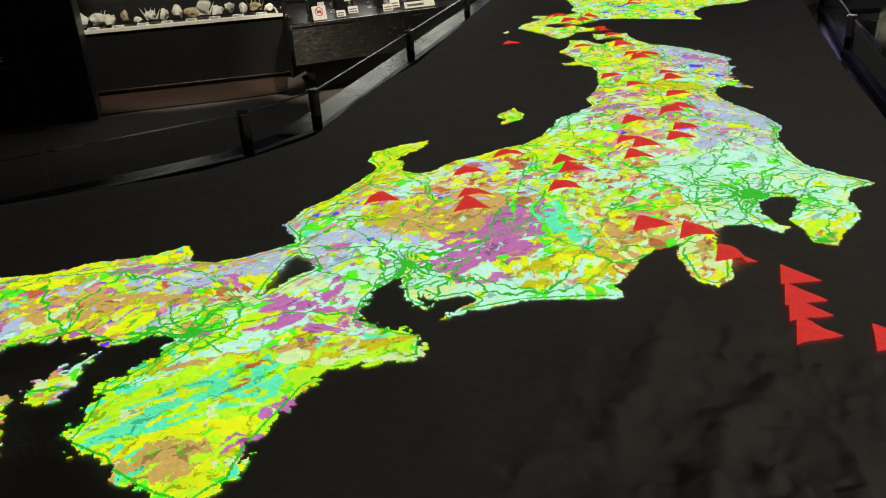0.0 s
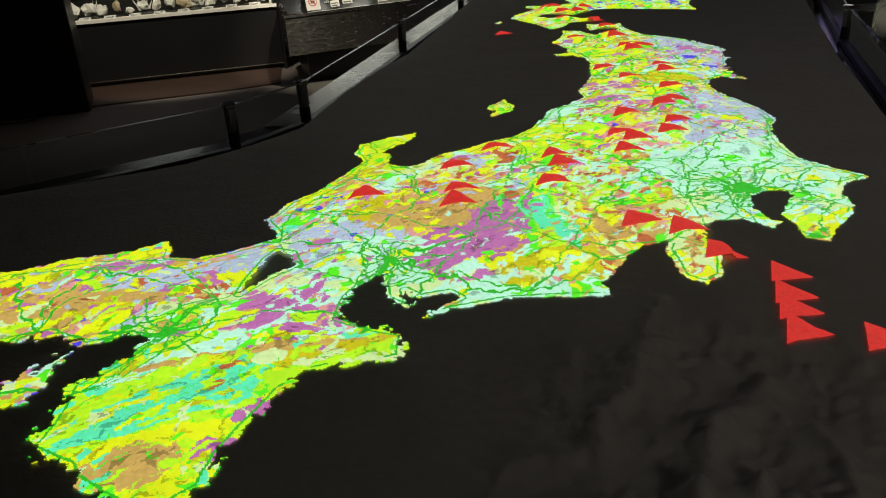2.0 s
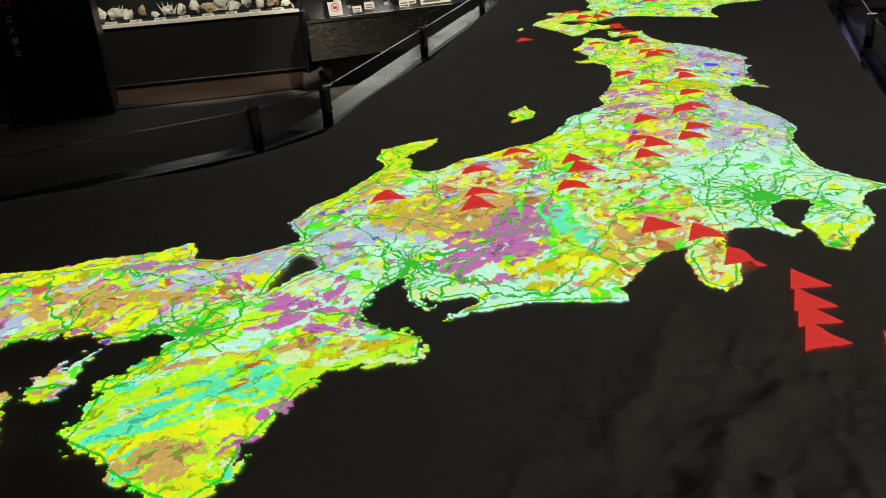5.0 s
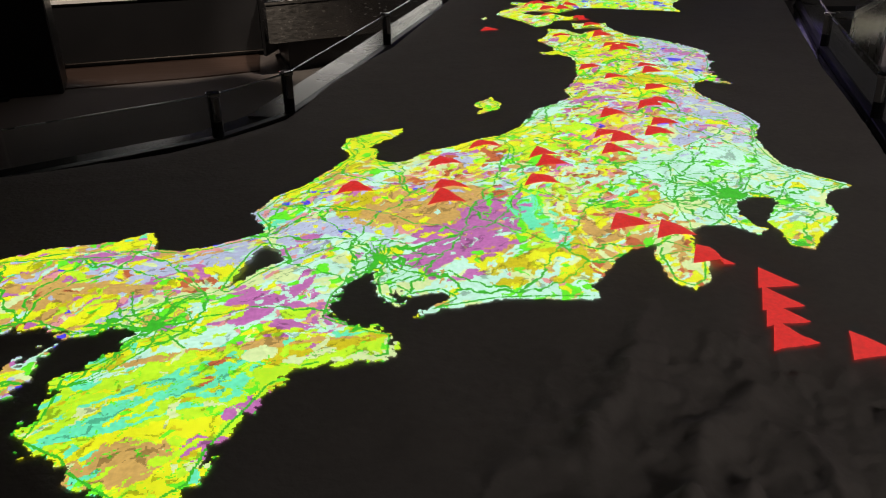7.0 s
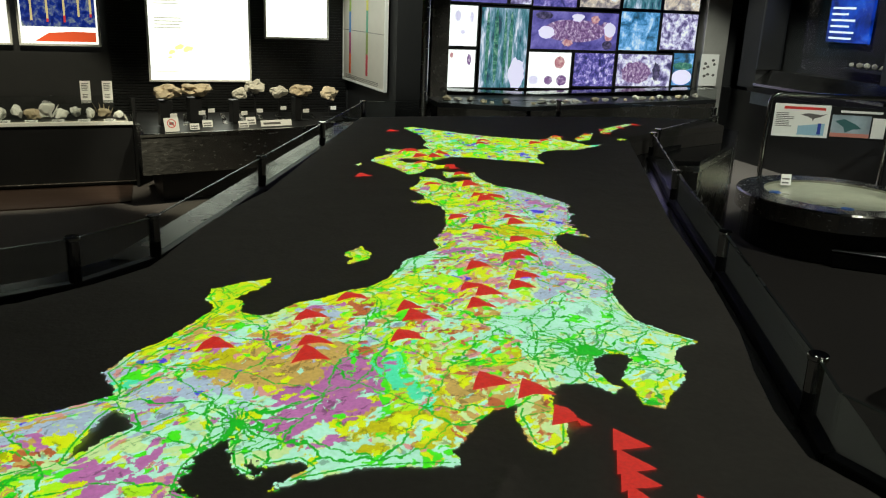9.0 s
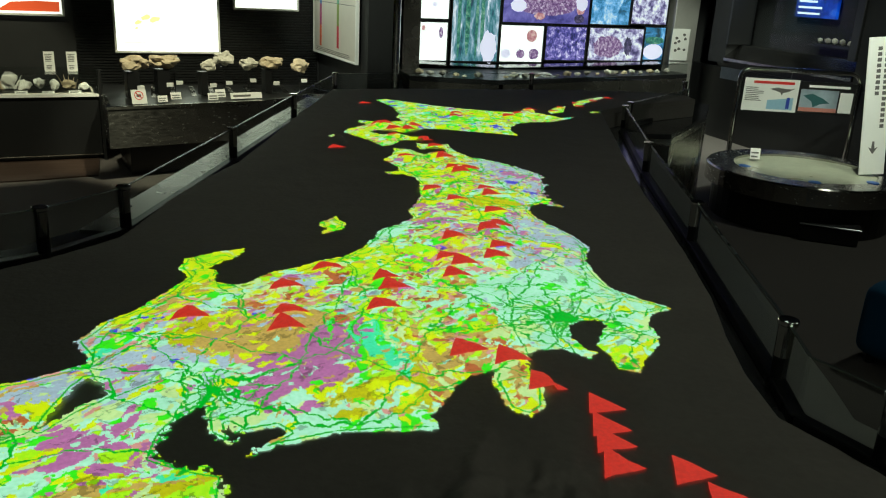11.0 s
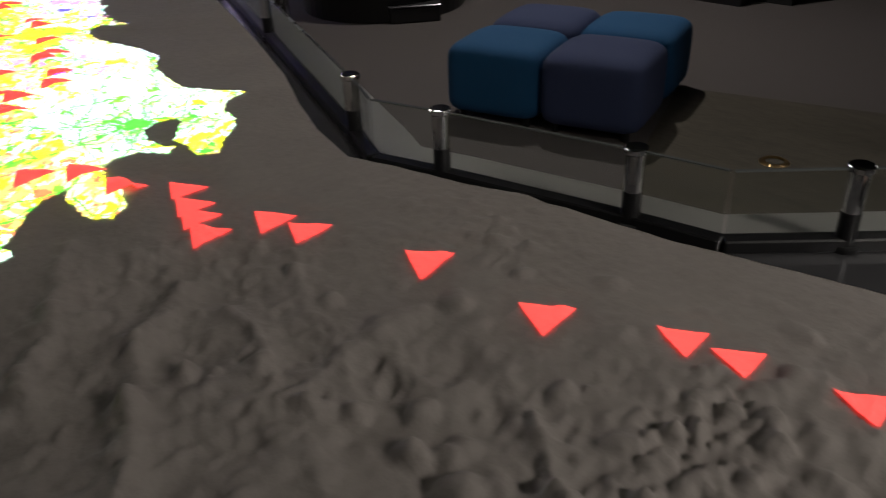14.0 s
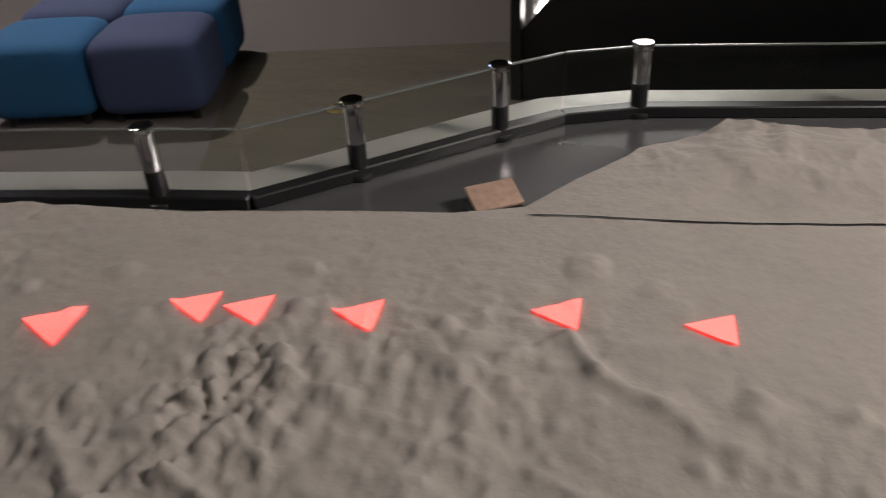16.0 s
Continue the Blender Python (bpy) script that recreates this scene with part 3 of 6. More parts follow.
region(38.05, 138.38, 0.12, lime=4, yellow=8, mint=0.3, green=0.5, tan=0.3, pale=0.5)
region(36.05, 139.75, 0.26, mint=9, green=0.5, lavender=0.2, pale=0.6)
region(35.55, 140.35, 0.16, yellow=1, mint=8, green=0.5, gold=0.3, pale=0.5)
region(35.1, 139.95, 0.1, lime=2, yellow=6, mint=1, green=1, tan=1, pale=1)
region(37.75, 139, 0.12, yellow=0.5, mint=7, green=0.5, pale=1)
region(37.2, 138.6, 0.16, lime=3, yellow=7, mint=1, green=1, tan=0.5, pink=0.3, pale=1)
region(35.2, 136.75, 0.12, lime=0.5, yellow=1, mint=6, green=1, purple=0.5, lavender=0.5, pale=2)
region(34.75, 137.6, 0.09, yellow=0.5, mint=6, green=1, tan=0.5, pink=0.3, pale=0.5)
region(34.85, 135.6, 0.13, lime=1.5, yellow=2, mint=3.5, green=1, tan=0.3, purple=1.5, lavender=0.5, pink=0.3, pale=1.5)
region(34.65, 136.3, 0.1, lime=1, yellow=1, mint=4, green=1, purple=4, pink=0.5, pale=0.5)
region(35.42, 137.45, 0.075, lime=0.7, yellow=1, mint=0.6, green=0.3, tan=1, purple=7, lavender=0.2, pink=0.5)
region(35.75, 137.95, 0.06, lime=1, yellow=0.8, mint=1, green=0.5, cyan=1, tan=0.5, purple=5, pink=0.5)
region(36.1, 137, 0.17, lime=1.8, yellow=3, mint=0.6, green=0.5, tan=6, purple=0.5, lavender=2.5, gold=0.5, brick=0.8, pink=1, blue=0.1)
region(36.5, 137.6, 0.12, lime=2, yellow=2.5, mint=1.5, green=0.5, tan=3, purple=1.5, lavender=1, brick=2, pink=2, blue=0.1, pale=1)
region(35.7, 136.4, 0.16, lime=1.5, yellow=1.5, mint=1, green=0.5, cyan=0.2, tan=0.8, purple=0.5, lavender=3.5, pink=1, blue=0.2, pale=1)
region(36.4, 136.6, 0.14, lime=2, yellow=6, mint=2, green=1, tan=2, gold=1, pink=0.5)
region(37.2, 136.95, 0.2, lime=4, yellow=8, mint=0.3, green=0.5, tan=0.3, pale=0.5)
region(35.2, 134.8, 0.28, lime=2.5, yellow=3, mint=1, green=1, cyan=0.3, tan=5, purple=2, lavender=1.3, gold=0.5, brick=0.3, pink=1, blue=0.2, pale=0.5)
region(35.65, 134.7, 0.18, lime=2, yellow=5, mint=0.5, green=1, cyan=0.5, tan=1.5, purple=2.5, lavender=1, pink=0.5, blue=0.3)
region(36.3, 138.7, 0.2, lime=2, yellow=3, mint=2, green=1.5, cyan=0.3, tan=1, purple=0.5, lavender=0.5, brick=1.5, pink=1, pale=2)
region(35.75, 138.9, 0.12, lime=4, yellow=3, mint=1, green=4, cyan=0.3, tan=1, gold=0.5, brick=1, pink=1, pale=1)
region(35.35, 138.75, 0.11, lime=1, yellow=1.5, mint=2, green=1, tan=3, brick=1.5, pink=2, pale=1.5)
region(34.85, 138.95, 0.12, lime=1, yellow=4, mint=1, green=0.3, tan=1.5, brick=2, pink=0.5, pale=3)
region(37.4, 140.55, 0.22, lime=0.5, yellow=0.5, mint=1, green=0.5, tan=0.3, purple=2, lavender=6, pink=2, pale=0.5)
region(37.2, 139.5, 0.25, lime=2, yellow=4, mint=1, green=1, tan=1.5, purple=2, lavender=1, gold=0.3, brick=1.5, pink=2, blue=0.3, pale=1)
region(38.4, 140.4, 0.35, lime=2, yellow=6, mint=1, green=1, tan=1.5, purple=1.2, lavender=0.5, gold=1, brick=0.8, pink=1, blue=0.1, pale=1)
region(38.6, 141.05, 0.14, yellow=1, mint=5, green=1, lavender=1, pale=1)
region(39.4, 141.5, 0.28, lime=0.5, yellow=0.5, mint=0.5, green=0.8, cyan=0.3, tan=0.5, purple=4, lavender=5, pink=1, blue=0.8, pale=0.3)
region(40, 140.5, 0.35, lime=3, yellow=7, mint=1.5, green=1, tan=1.5, purple=0.5, lavender=0.3, gold=0.8, brick=0.6, pink=0.5, blue=0.1, pale=1)
region(40.7, 141.2, 0.2, lime=1, yellow=3, mint=3, green=1, tan=1, gold=0.5, brick=0.5, pink=0.5, pale=2)
region(42, 140.5, 0.35, lime=3, yellow=7, mint=1, green=1, tan=1, purple=0.3, brick=0.8, pink=0.3, pale=1)
region(43.3, 142.2, 0.45, lime=4, yellow=5, mint=3, green=3, cyan=0.8, tan=0.8, purple=0.5, lavender=0.5, brick=0.5, pink=0.3, blue=0.9, pale=1)
region(43.3, 144.2, 0.45, lime=4, yellow=6, mint=3, green=1.5, cyan=0.3, tan=0.5, gold=0.3, brick=0.8, pink=0.3, blue=0.2, pale=1)
region(34.1, 135.8, 0.2, lime=4, yellow=3, cyan=1.5, gold=1, green=1)
region(34.1, 136.4, 0.12, lime=5, yellow=1, gold=2, green=1)
REGION_XY = np.array([lay(r[0], r[1]) for r in REGIONS])
REGION_R = np.array([r[2] for r in REGIONS])
REGION_W = np.array([list(r[3]) + [0.0] for r in REGIONS], float)
REGION_W /= REGION_W.sum(1, keepdims=True)


def rock_kind(x, y, pick):
    total = np.zeros(x.shape + (len(PALETTE),))
    for (cx, cy), r, w in zip(REGION_XY, REGION_R, REGION_W):
        total += np.exp(-2.2 * ((x - cx) ** 2 + (y - cy) ** 2) / r ** 2)[..., None] ** 1.5 * w + 1e-9 * w
    total = np.cumsum(total / total.sum(-1, keepdims=True), -1)
    return np.minimum((total < pick[..., None]).sum(-1), len(PALETTE) - 2)


# single rock bodies that can be told apart on the map
PATCHES = []


def body(colour, x, y, long, wide, turn, ragged=1.0):
    """An uneven rock body: its middle, half length, half width and direction in degrees."""
    PATCHES.append((colour, x, y, long, wide, radians(turn), ragged))


# southern peninsula
body(MINT, -0.736, -0.674, 0.102, 0.022, 25)
body(TAN, -0.632, -0.684, 0.172, 0.012, 2)
body(LIME, -0.725, -0.726, 0.106, 0.032, 18)
body(GOLD, -0.741, -0.748, 0.069, 0.010, 18)
body(LIME, -0.534, -0.735, 0.135, 0.022, 21)
body(CYAN, -0.744, -0.765, 0.130, 0.022, 25)
body(YELLOW, -0.760, -0.774, 0.055, 0.009, 19)
body(CYAN, -0.768, -0.812, 0.125, 0.028, 13)
body(LIME, -0.700, -0.828, 0.10, 0.010, 19)
body(CYAN, -0.690, -0.775, 0.06, 0.028, 12, 1.4)
body(GOLD, -0.545, -0.697, 0.094, 0.013, 9)
body(PALE, -0.609, -0.702, 0.024, 0.015, 22)
body(YELLOW, -0.721, -0.862, 0.140, 0.022, 6)
body(YELLOW, -0.700, -0.925, 0.100, 0.055, 30)
body(TAN, -0.756, -0.903, 0.058, 0.038, 14)
body(PURPLE, -0.608, -0.817, 0.040, 0.022, 39)
body(PURPLE, -0.665, -0.890, 0.030, 0.028, 29)
body(BRICK, -0.660, -0.714, 0.014, 0.008, 17)
body(BRICK, -0.678, -0.758, 0.014, 0.008, 59)
# western ranges and the plain between the bays
body(YELLOW, -1.041, -0.315, 0.093, 0.048, 7)
body(YELLOW, -0.869, -0.281, 0.035, 0.022, 13)
body(PURPLE, -0.913, -0.322, 0.036, 0.024, 23, 1.4)
body(TAN, -0.998, -0.450, 0.091, 0.042, 5, 1.3)
body(TAN, -0.834, -0.470, 0.100, 0.016, -18, 1.3)
body(YELLOW, -0.879, -0.534, 0.041, 0.020, 30)
body(LAVENDER, -0.742, -0.376, 0.113, 0.032, 19, 2.0)
body(BRICK, -0.696, -0.457, 0.009, 0.022, 21)
body(PURPLE, -0.636, -0.526, 0.034, 0.018, 33)
body(PURPLE, -0.629, -0.589, 0.031, 0.017, 38)
body(PURPLE, -0.550, -0.639, 0.046, 0.015, -25)
body(PURPLE, -0.545, -0.494, 0.040, 0.014, 69)
body(PURPLE, -0.559, -0.564, 0.020, 0.012, -11)
body(LIME, -0.551, -0.590, 0.027, 0.015, 9)
# middle of the main island
body(LAVENDER, -0.508, -0.285, 0.105, 0.050, 0, 2.0)
body(PURPLE, -0.542, -0.314, 0.020, 0.015, -12)
body(GOLD, -0.424, -0.194, 0.066, 0.045, 15)
body(TAN, -0.300, -0.225, 0.120, 0.085, 7, 1.1)
body(LAVENDER, -0.201, 0.060, 0.060, 0.036, -60, 2.0)
body(PURPLE, -0.205, 0.095, 0.030, 0.022, -28, 1.3)
body(PURPLE, -0.206, -0.300, 0.098, 0.034, -116)
body(PURPLE, -0.300, -0.447, 0.066, 0.045, -18)
body(PURPLE, -0.285, -0.505, 0.045, 0.018, -7)
body(YELLOW, -0.226, -0.472, 0.030, 0.030, -5)
body(LIME, -0.077, -0.309, 0.150, 0.050, 70)
body(GREEN, -0.135, -0.310, 0.125, 0.012, -99)
body(PURPLE, -0.150, -0.325, 0.095, 0.012, -109)
body(GOLD, -0.136, -0.508, 0.090, 0.050, 15)
body(YELLOW, -0.010, -0.39, 0.12, 0.045, -92)
body(GOLD, -0.050, -0.373, 0.165, 0.016, -97)
body(TAN, -0.008, -0.363, 0.110, 0.011, -92)
body(YELLOW, -0.120, -0.505, 0.036, 0.040, 5)
body(CYAN, -0.100, -0.270, 0.075, 0.016, -102, 1.3)
body(CYAN, -0.080, -0.355, 0.085, 0.024, -92, 1.5)
body(TAN, 0.046, -0.382, 0.060, 0.024, 39)
# north-east
body(LAVENDER, 0.571, 0.319, 0.147, 0.070, -71, 2.0)
body(LAVENDER, 0.473, 0.114, 0.076, 0.045, -48, 2.0)
body(YELLOW, 0.520, 0.190, 0.080, 0.016, -50)
body(LAVENDER, 0.779, 1.032, 0.247, 0.090, -75, 2.0)
body(PURPLE, 0.770, 0.990, 0.100, 0.040, -60, 1.5)
body(BLUE, 0.698, 0.887, 0.024, 0.022, -13)
body(PURPLE, 0.334, 0.603, 0.055, 0.040, -19, 1.2)
body(PURPLE, 0.265, 0.470, 0.060, 0.038, -7, 1.2)
body(PURPLE, 0.284, 0.670, 0.026, 0.030, -13)
body(GOLD, 0.524, 0.655, 0.094, 0.045, -24)
body(GREEN, 0.93, 2.25, 0.16, 0.030, -45, 1.4)
body(BLUE, 0.877, 2.56, 0.030, 0.030, 0, 1.4)
body(BLUE, 0.906, 2.27, 0.030, 0.030, 20, 1.4)
body(BLUE, 1.08, 1.99, 0.035, 0.045, 0, 1.2)

CITIES_W = [(34.7, 135.5), (34.69, 135.19), (35.01, 135.76), (34.68, 135.83), (34.23, 135.17), (34.82, 134.69), (34.66, 133.93), (35.5, 134.24), (35.53, 135.2), (35.3, 135.13), (34.73, 136.51), (34.49, 136.71), (35.27, 136.26), (35.65, 136.08), (35.39, 134.85), (34.35, 134.05), (34.07, 134.55), (34.4, 132.46), (35.47, 133.05), (34.97, 136.62)]
CITIES_C = [(35.18, 136.91), (35.42, 136.76), (34.77, 137.39), (34.71, 137.73), (34.98, 138.38), (35.1, 138.86), (35.66, 138.57), (36.06, 136.22), (36.56, 136.65), (36.7, 137.21), (37.04, 136.97), (37.39, 136.9), (36.14, 137.25), (36.24, 137.97), (36.65, 138.18), (35.52, 137.82), (35.4, 137.5), (36.4, 138.25), (37.15, 138.24), (37.45, 138.85), (37.92, 139.04), (35.8, 137.7), (36.0, 138.1), (35.75, 136.95), (35.9, 136.5), (34.95, 137.17), (35.15, 138.2), (36.95, 138.75)]
CITIES_E = [(35.68, 139.76), (35.44, 139.64), (35.26, 139.15), (34.97, 139.1), (35.6, 140.12), (35.0, 139.87), (35.73, 140.83), (35.86, 139.65), (36.39, 139.06), (36.56, 139.88), (36.37, 140.47), (36.08, 140.2), (36.3, 139.8), (36.25, 139.5), (35.92, 139.48), (35.65, 139.33), (36.1, 139.1), (37.05, 140.89), (37.4, 140.39), (37.76, 140.47), (37.49, 139.93), (38.27, 140.87), (38.25, 140.33), (37.9, 140.1), (36.75, 140.2), (36.8, 140.7), (36.0, 140.6), (35.35, 140.3)]
CITIES_N = [(38.91, 139.84), (38.43, 141.3), (38.72, 139.83), (39.7, 141.15), (39.72, 140.1), (39.3, 141.1), (39.64, 141.95), (40.51, 141.49), (40.82, 140.74), (40.6, 140.46), (40.2, 140.03), (38.76, 140.3), (39.31, 140.57), (40.27, 140.56), (41.77, 140.73), (43.06, 141.35), (42.32, 140.97), (43.77, 142.36), (42.92, 143.2), (42.98, 144.38), (44.02, 144.27), (45.41, 141.67), (43.33, 145.58), (38.93, 141.13)]
HUBS = [(35.68, 139.76, 18, 0.19), (35.18, 136.91, 14, 0.10), (34.69, 135.50, 13, 0.10)]


def road_lines():
    rng = random.Random(5)
    spots = [Vector((float(a), float(b))) for a, b in (lay(*c) for c in CITIES_W + CITIES_C + CITIES_E + CITIES_N)]
    pairs = set()
    for i, p in enumerate(spots):
        order = sorted(range(len(spots)), key=lambda k: (spots[k] - p).length)
        for j in order[1:5]:
            if (spots[j] - p).length < 0.45:
                pairs.add((min(i, j), max(i, j)))
    lines = [(spots[i], spots[j], 1.0) for i, j in sorted(pairs)]
    for lat, lon, spokes, reach in HUBS:
        x, y = lay(lat, lon)
        hub = Vector((float(x), float(y)))
        for k in range(spokes):
            a = 2 * math.pi * (k + rng.uniform(-0.2, 0.2)) / spokes
            lines.append((hub, hub + Vector((math.cos(a), math.sin(a))) * reach * rng.uniform(0.5, 1.1), 1.0))
        for ring in (0.35, 0.65):
            turns = [hub + Vector((math.cos(k), math.sin(k))) * reach * ring for k in np.linspace(0, 6.283, 11)]
            lines += list(zip(turns[:-1], turns[1:], [0.8] * 10))
    return lines


def road_mask(x, y):
    wx = x + 0.050 * (fractal(x, y, 11, 2, 101) - 0.5) + 0.022 * (fractal(x, y, 48, 3, 105) - 0.5)
    wy = y + 0.050 * (fractal(x, y, 11, 2, 111) - 0.5) + 0.022 * (fractal(x, y, 48, 3, 115) - 0.5)
    found = np.zeros(x.shape, bool)
    for a, b, width in road_lines():
        box_mask = (wx > min(a.x, b.x) - 0.01) & (wx < max(a.x, b.x) + 0.01) & (wy > min(a.y, b.y) - 0.01) & (wy < max(a.y, b.y) + 0.01)
        idx = np.nonzero(box_mask)[0]
        if len(idx):
            half = width * np.where(y[idx] > 0.4, 0.0029, 0.0022)
            found[idx] |= distance(wx[idx], wy[idx], [tuple(a), tuple(b)], False) < half
    for lat, lon, spokes, reach in HUBS:
        hx, hy = lay(lat, lon)
        found |= np.hypot(wx - hx, wy - hy) < 0.16 * reach * (0.5 + fractal(x, y, 60, 2, 131))
    return found


def geology(x, y, inland):
    """Colour of the projected picture, cell by cell."""
    wx = x + 0.06 * (fractal(x, y, 9, 5, 81) - 0.5) + 0.022 * (fractal(x, y, 55, 4, 83) - 0.5)
    wy = y + 0.06 * (fractal(x, y, 9, 5, 91) - 0.5) + 0.022 * (fractal(x, y, 55, 4, 93) - 0.5)
    # rock belts run with the arc: turn and stretch the cells
    u, v = 0.80 * wx + 0.60 * wy, -0.60 * wx + 0.80 * wy
    su, sv, pick = cells(u / 1.5, v, 0.036, 200)
    kind = rock_kind(0.80 * su * 1.5 - 0.60 * sv, 0.60 * su * 1.5 + 0.80 * sv, pick)
    colour = PALETTE[kind].copy()
    su, sv, pick = cells(u / 1.6, v, 0.0105, 300)
    small = rock_kind(0.80 * su * 1.6 - 0.60 * sv, 0.60 * su * 1.6 + 0.80 * sv, pick)
    swap = hashed(np.floor(su * 9e4).astype(np.int64), np.floor(sv * 9e4).astype(np.int64), 7) < 0.32
    colour[swap] = PALETTE[small[swap]]
    # low ground along the valleys
    valley = (fractal(wx, wy, 10, 4, 141, True) > 0.83) & (inland < 0.12)
    colour[valley] = PALETTE[12]
    # rock bodies with ragged outlines, banded along their length
    rough = 0.9 * (fractal(x, y, 26, 4, 171) - 0.5)
    fine = 1.3 * (fractal(u * 0.7, v, 85, 4, 175) - 0.5)
    speck = hashed(np.floor(su * 9e4).astype(np.int64), np.floor(sv * 9e4).astype(np.int64), 17) < 0.16
    ground = colour.copy()
    for c, bx, by, long, wide, turn, ragged in PATCHES:
        px, py = x - bx + 0.25 * (wx - x), y - by + 0.25 * (wy - y)
        along_it = (px * math.cos(turn) + py * math.sin(turn)) / long
        across = (py * math.cos(turn) - px * math.sin(turn)) / wide
        colour[(along_it ** 2 + across ** 2) * 0.80 + ragged * (rough + fine) < 1] = c
    colour[speck] = PALETTE[small[speck]]
    colour[valley] = ground[valley]
    # the fan of the central ranges: thin curved bands
    p, q = wx + 0.075, wy + 0.33
    bow = p - 0.10 * q - 1.1 * q * q + 0.012 * (fractal(p * 2.2, q * 0.6, 26, 4, 157) - 0.5)
    fan = (np.abs(p) < 0.11) & (np.abs(q) < 0.21)
    band = fractal(bow * 1.0, q * 0.10, 60, 3, 167)
    for low, c in ((0.66, GREEN), (0.72, CYAN)):
        colour[fan & (bow < 0.0) & (band > low)] = c
    colour[fan & (bow > 0.0) & (band > 0.68)] = PALE
    colour[fan & (bow > -0.02) & (band < 0.33)] = TAN
    # thin streaks that run with the belts
    fleck = fractal(u * 0.35, v * 1.5, 34, 4, 161)
    streak = (fleck > 0.675) & (x < 0.1) & (y < 0.0)
    colour[streak] = PALETTE[small[streak]]
    south = (y < -0.70) & (x < -0.45)
    colour[south & (fleck < 0.30)] = LIME
    colour[south & (fleck > 0.49) & (fleck < 0.502)] = GREEN
    road = road_mask(x, y)
    coast_road = (np.abs(inland - 0.006 - 0.006 * fractal(x, y, 25, 2, 181)) < 0.0019) & (fractal(x, y, 6, 2, 191) > 0.42)
    # relief shading imitated by noise put into the colours; thin stream lines drawn darker
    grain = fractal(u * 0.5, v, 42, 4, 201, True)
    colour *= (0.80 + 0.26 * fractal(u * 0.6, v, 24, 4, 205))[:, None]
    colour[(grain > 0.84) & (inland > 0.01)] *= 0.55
    colour[road | coast_road] = PALETTE[13]
    return np.clip(colour * 1.06, 0, 1)


def projected(name, attribute, strength):
    """Light of a projected picture on pale relief."""
    m = bpy.data.materials.new(name)
    m.use_nodes = True
    t = m.node_tree
    b = t.nodes["Principled BSDF"]
    b.inputs["Base Color"].default_value = (0.3, 0.29, 0.26, 1)
    b.inputs["Roughness"].default_value = 0.8
    pos, grain, level = t.nodes.new("ShaderNodeTexCoord"), t.nodes.new("ShaderNodeTexNoise"), t.nodes.new("ShaderNodeMapRange")
    grain.inputs["Scale"].default_value, grain.inputs["Detail"].default_value = 140, 4
    t.links.new(pos.outputs["Object"], grain.inputs["Vector"])
    level.inputs["From Min"].default_value, level.inputs["From Max"].default_value = 0.3, 0.7
    level.inputs["To Min"].default_value, level.inputs["To Max"].default_value = 0.82 * strength, 1.08 * strength
    t.links.new(grain.outputs[0], level.inputs["Value"])
    t.links.new(level.outputs[0], b.inputs["Emission Strength"])
    if isinstance(attribute, str):
        node = t.nodes.new("ShaderNodeAttribute")
        node.attribute_name = attribute
        t.links.new(node.outputs["Color"], b.inputs["Emission Color"])
    else:
        b.inputs["Emission Color"].default_value = (*attribute, 1)
    return m


M_LAND = projected("projected_geology", "rock", 0.92)
M_MARK = projected("projected_red", (0.60, 0.018, 0.016), 1.0)


def shore_distance(x, y):
    near = np.full(x.shape, 1e9)
    for poly in LAND + LAKES:
        near = np.minimum(near, distance(x, y, poly))
    return near


def land_z(x, y):
    return land_height(x, y, shore_distance(x, y)) + 0.001


def build_land(name, x0, x1, y0, y1, step, label):
    rng = np.random.RandomState(3)
    me, cx, cy = sheet(name, np.arange(x0, x1, step), np.arange(y0, y1, step), land_mask, land_z, M_LAND)
    co = np.empty(len(me.vertices) * 3)
    me.vertices.foreach_get("co", co)
    co = co.reshape(-1, 3)
    co[:, :2] += rng.uniform(-0.28 * step, 0.28 * step, (len(co), 2))
    me.vertices.foreach_set("co", co.ravel())
    colour = np.ones((len(cx), 4), np.float32)
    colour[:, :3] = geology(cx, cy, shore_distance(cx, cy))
    layer = me.attributes.new("rock", "FLOAT_COLOR", "FACE")
    layer.data.foreach_set("color", colour.ravel())
    me.update()
    ob = new(name, me)
    ob.parent = relief_map
    return tagged(ob, label)


build_land("projected_land", -1.75, 1.3, -1.05, 0.40, 0.0022, "southern land lit with bright green, yellow and violet geology")
build_land("projected_land", -1.75, 3.0, 0.40, 3.4, 0.0038, "northern land lit with bright green and yellow geology")

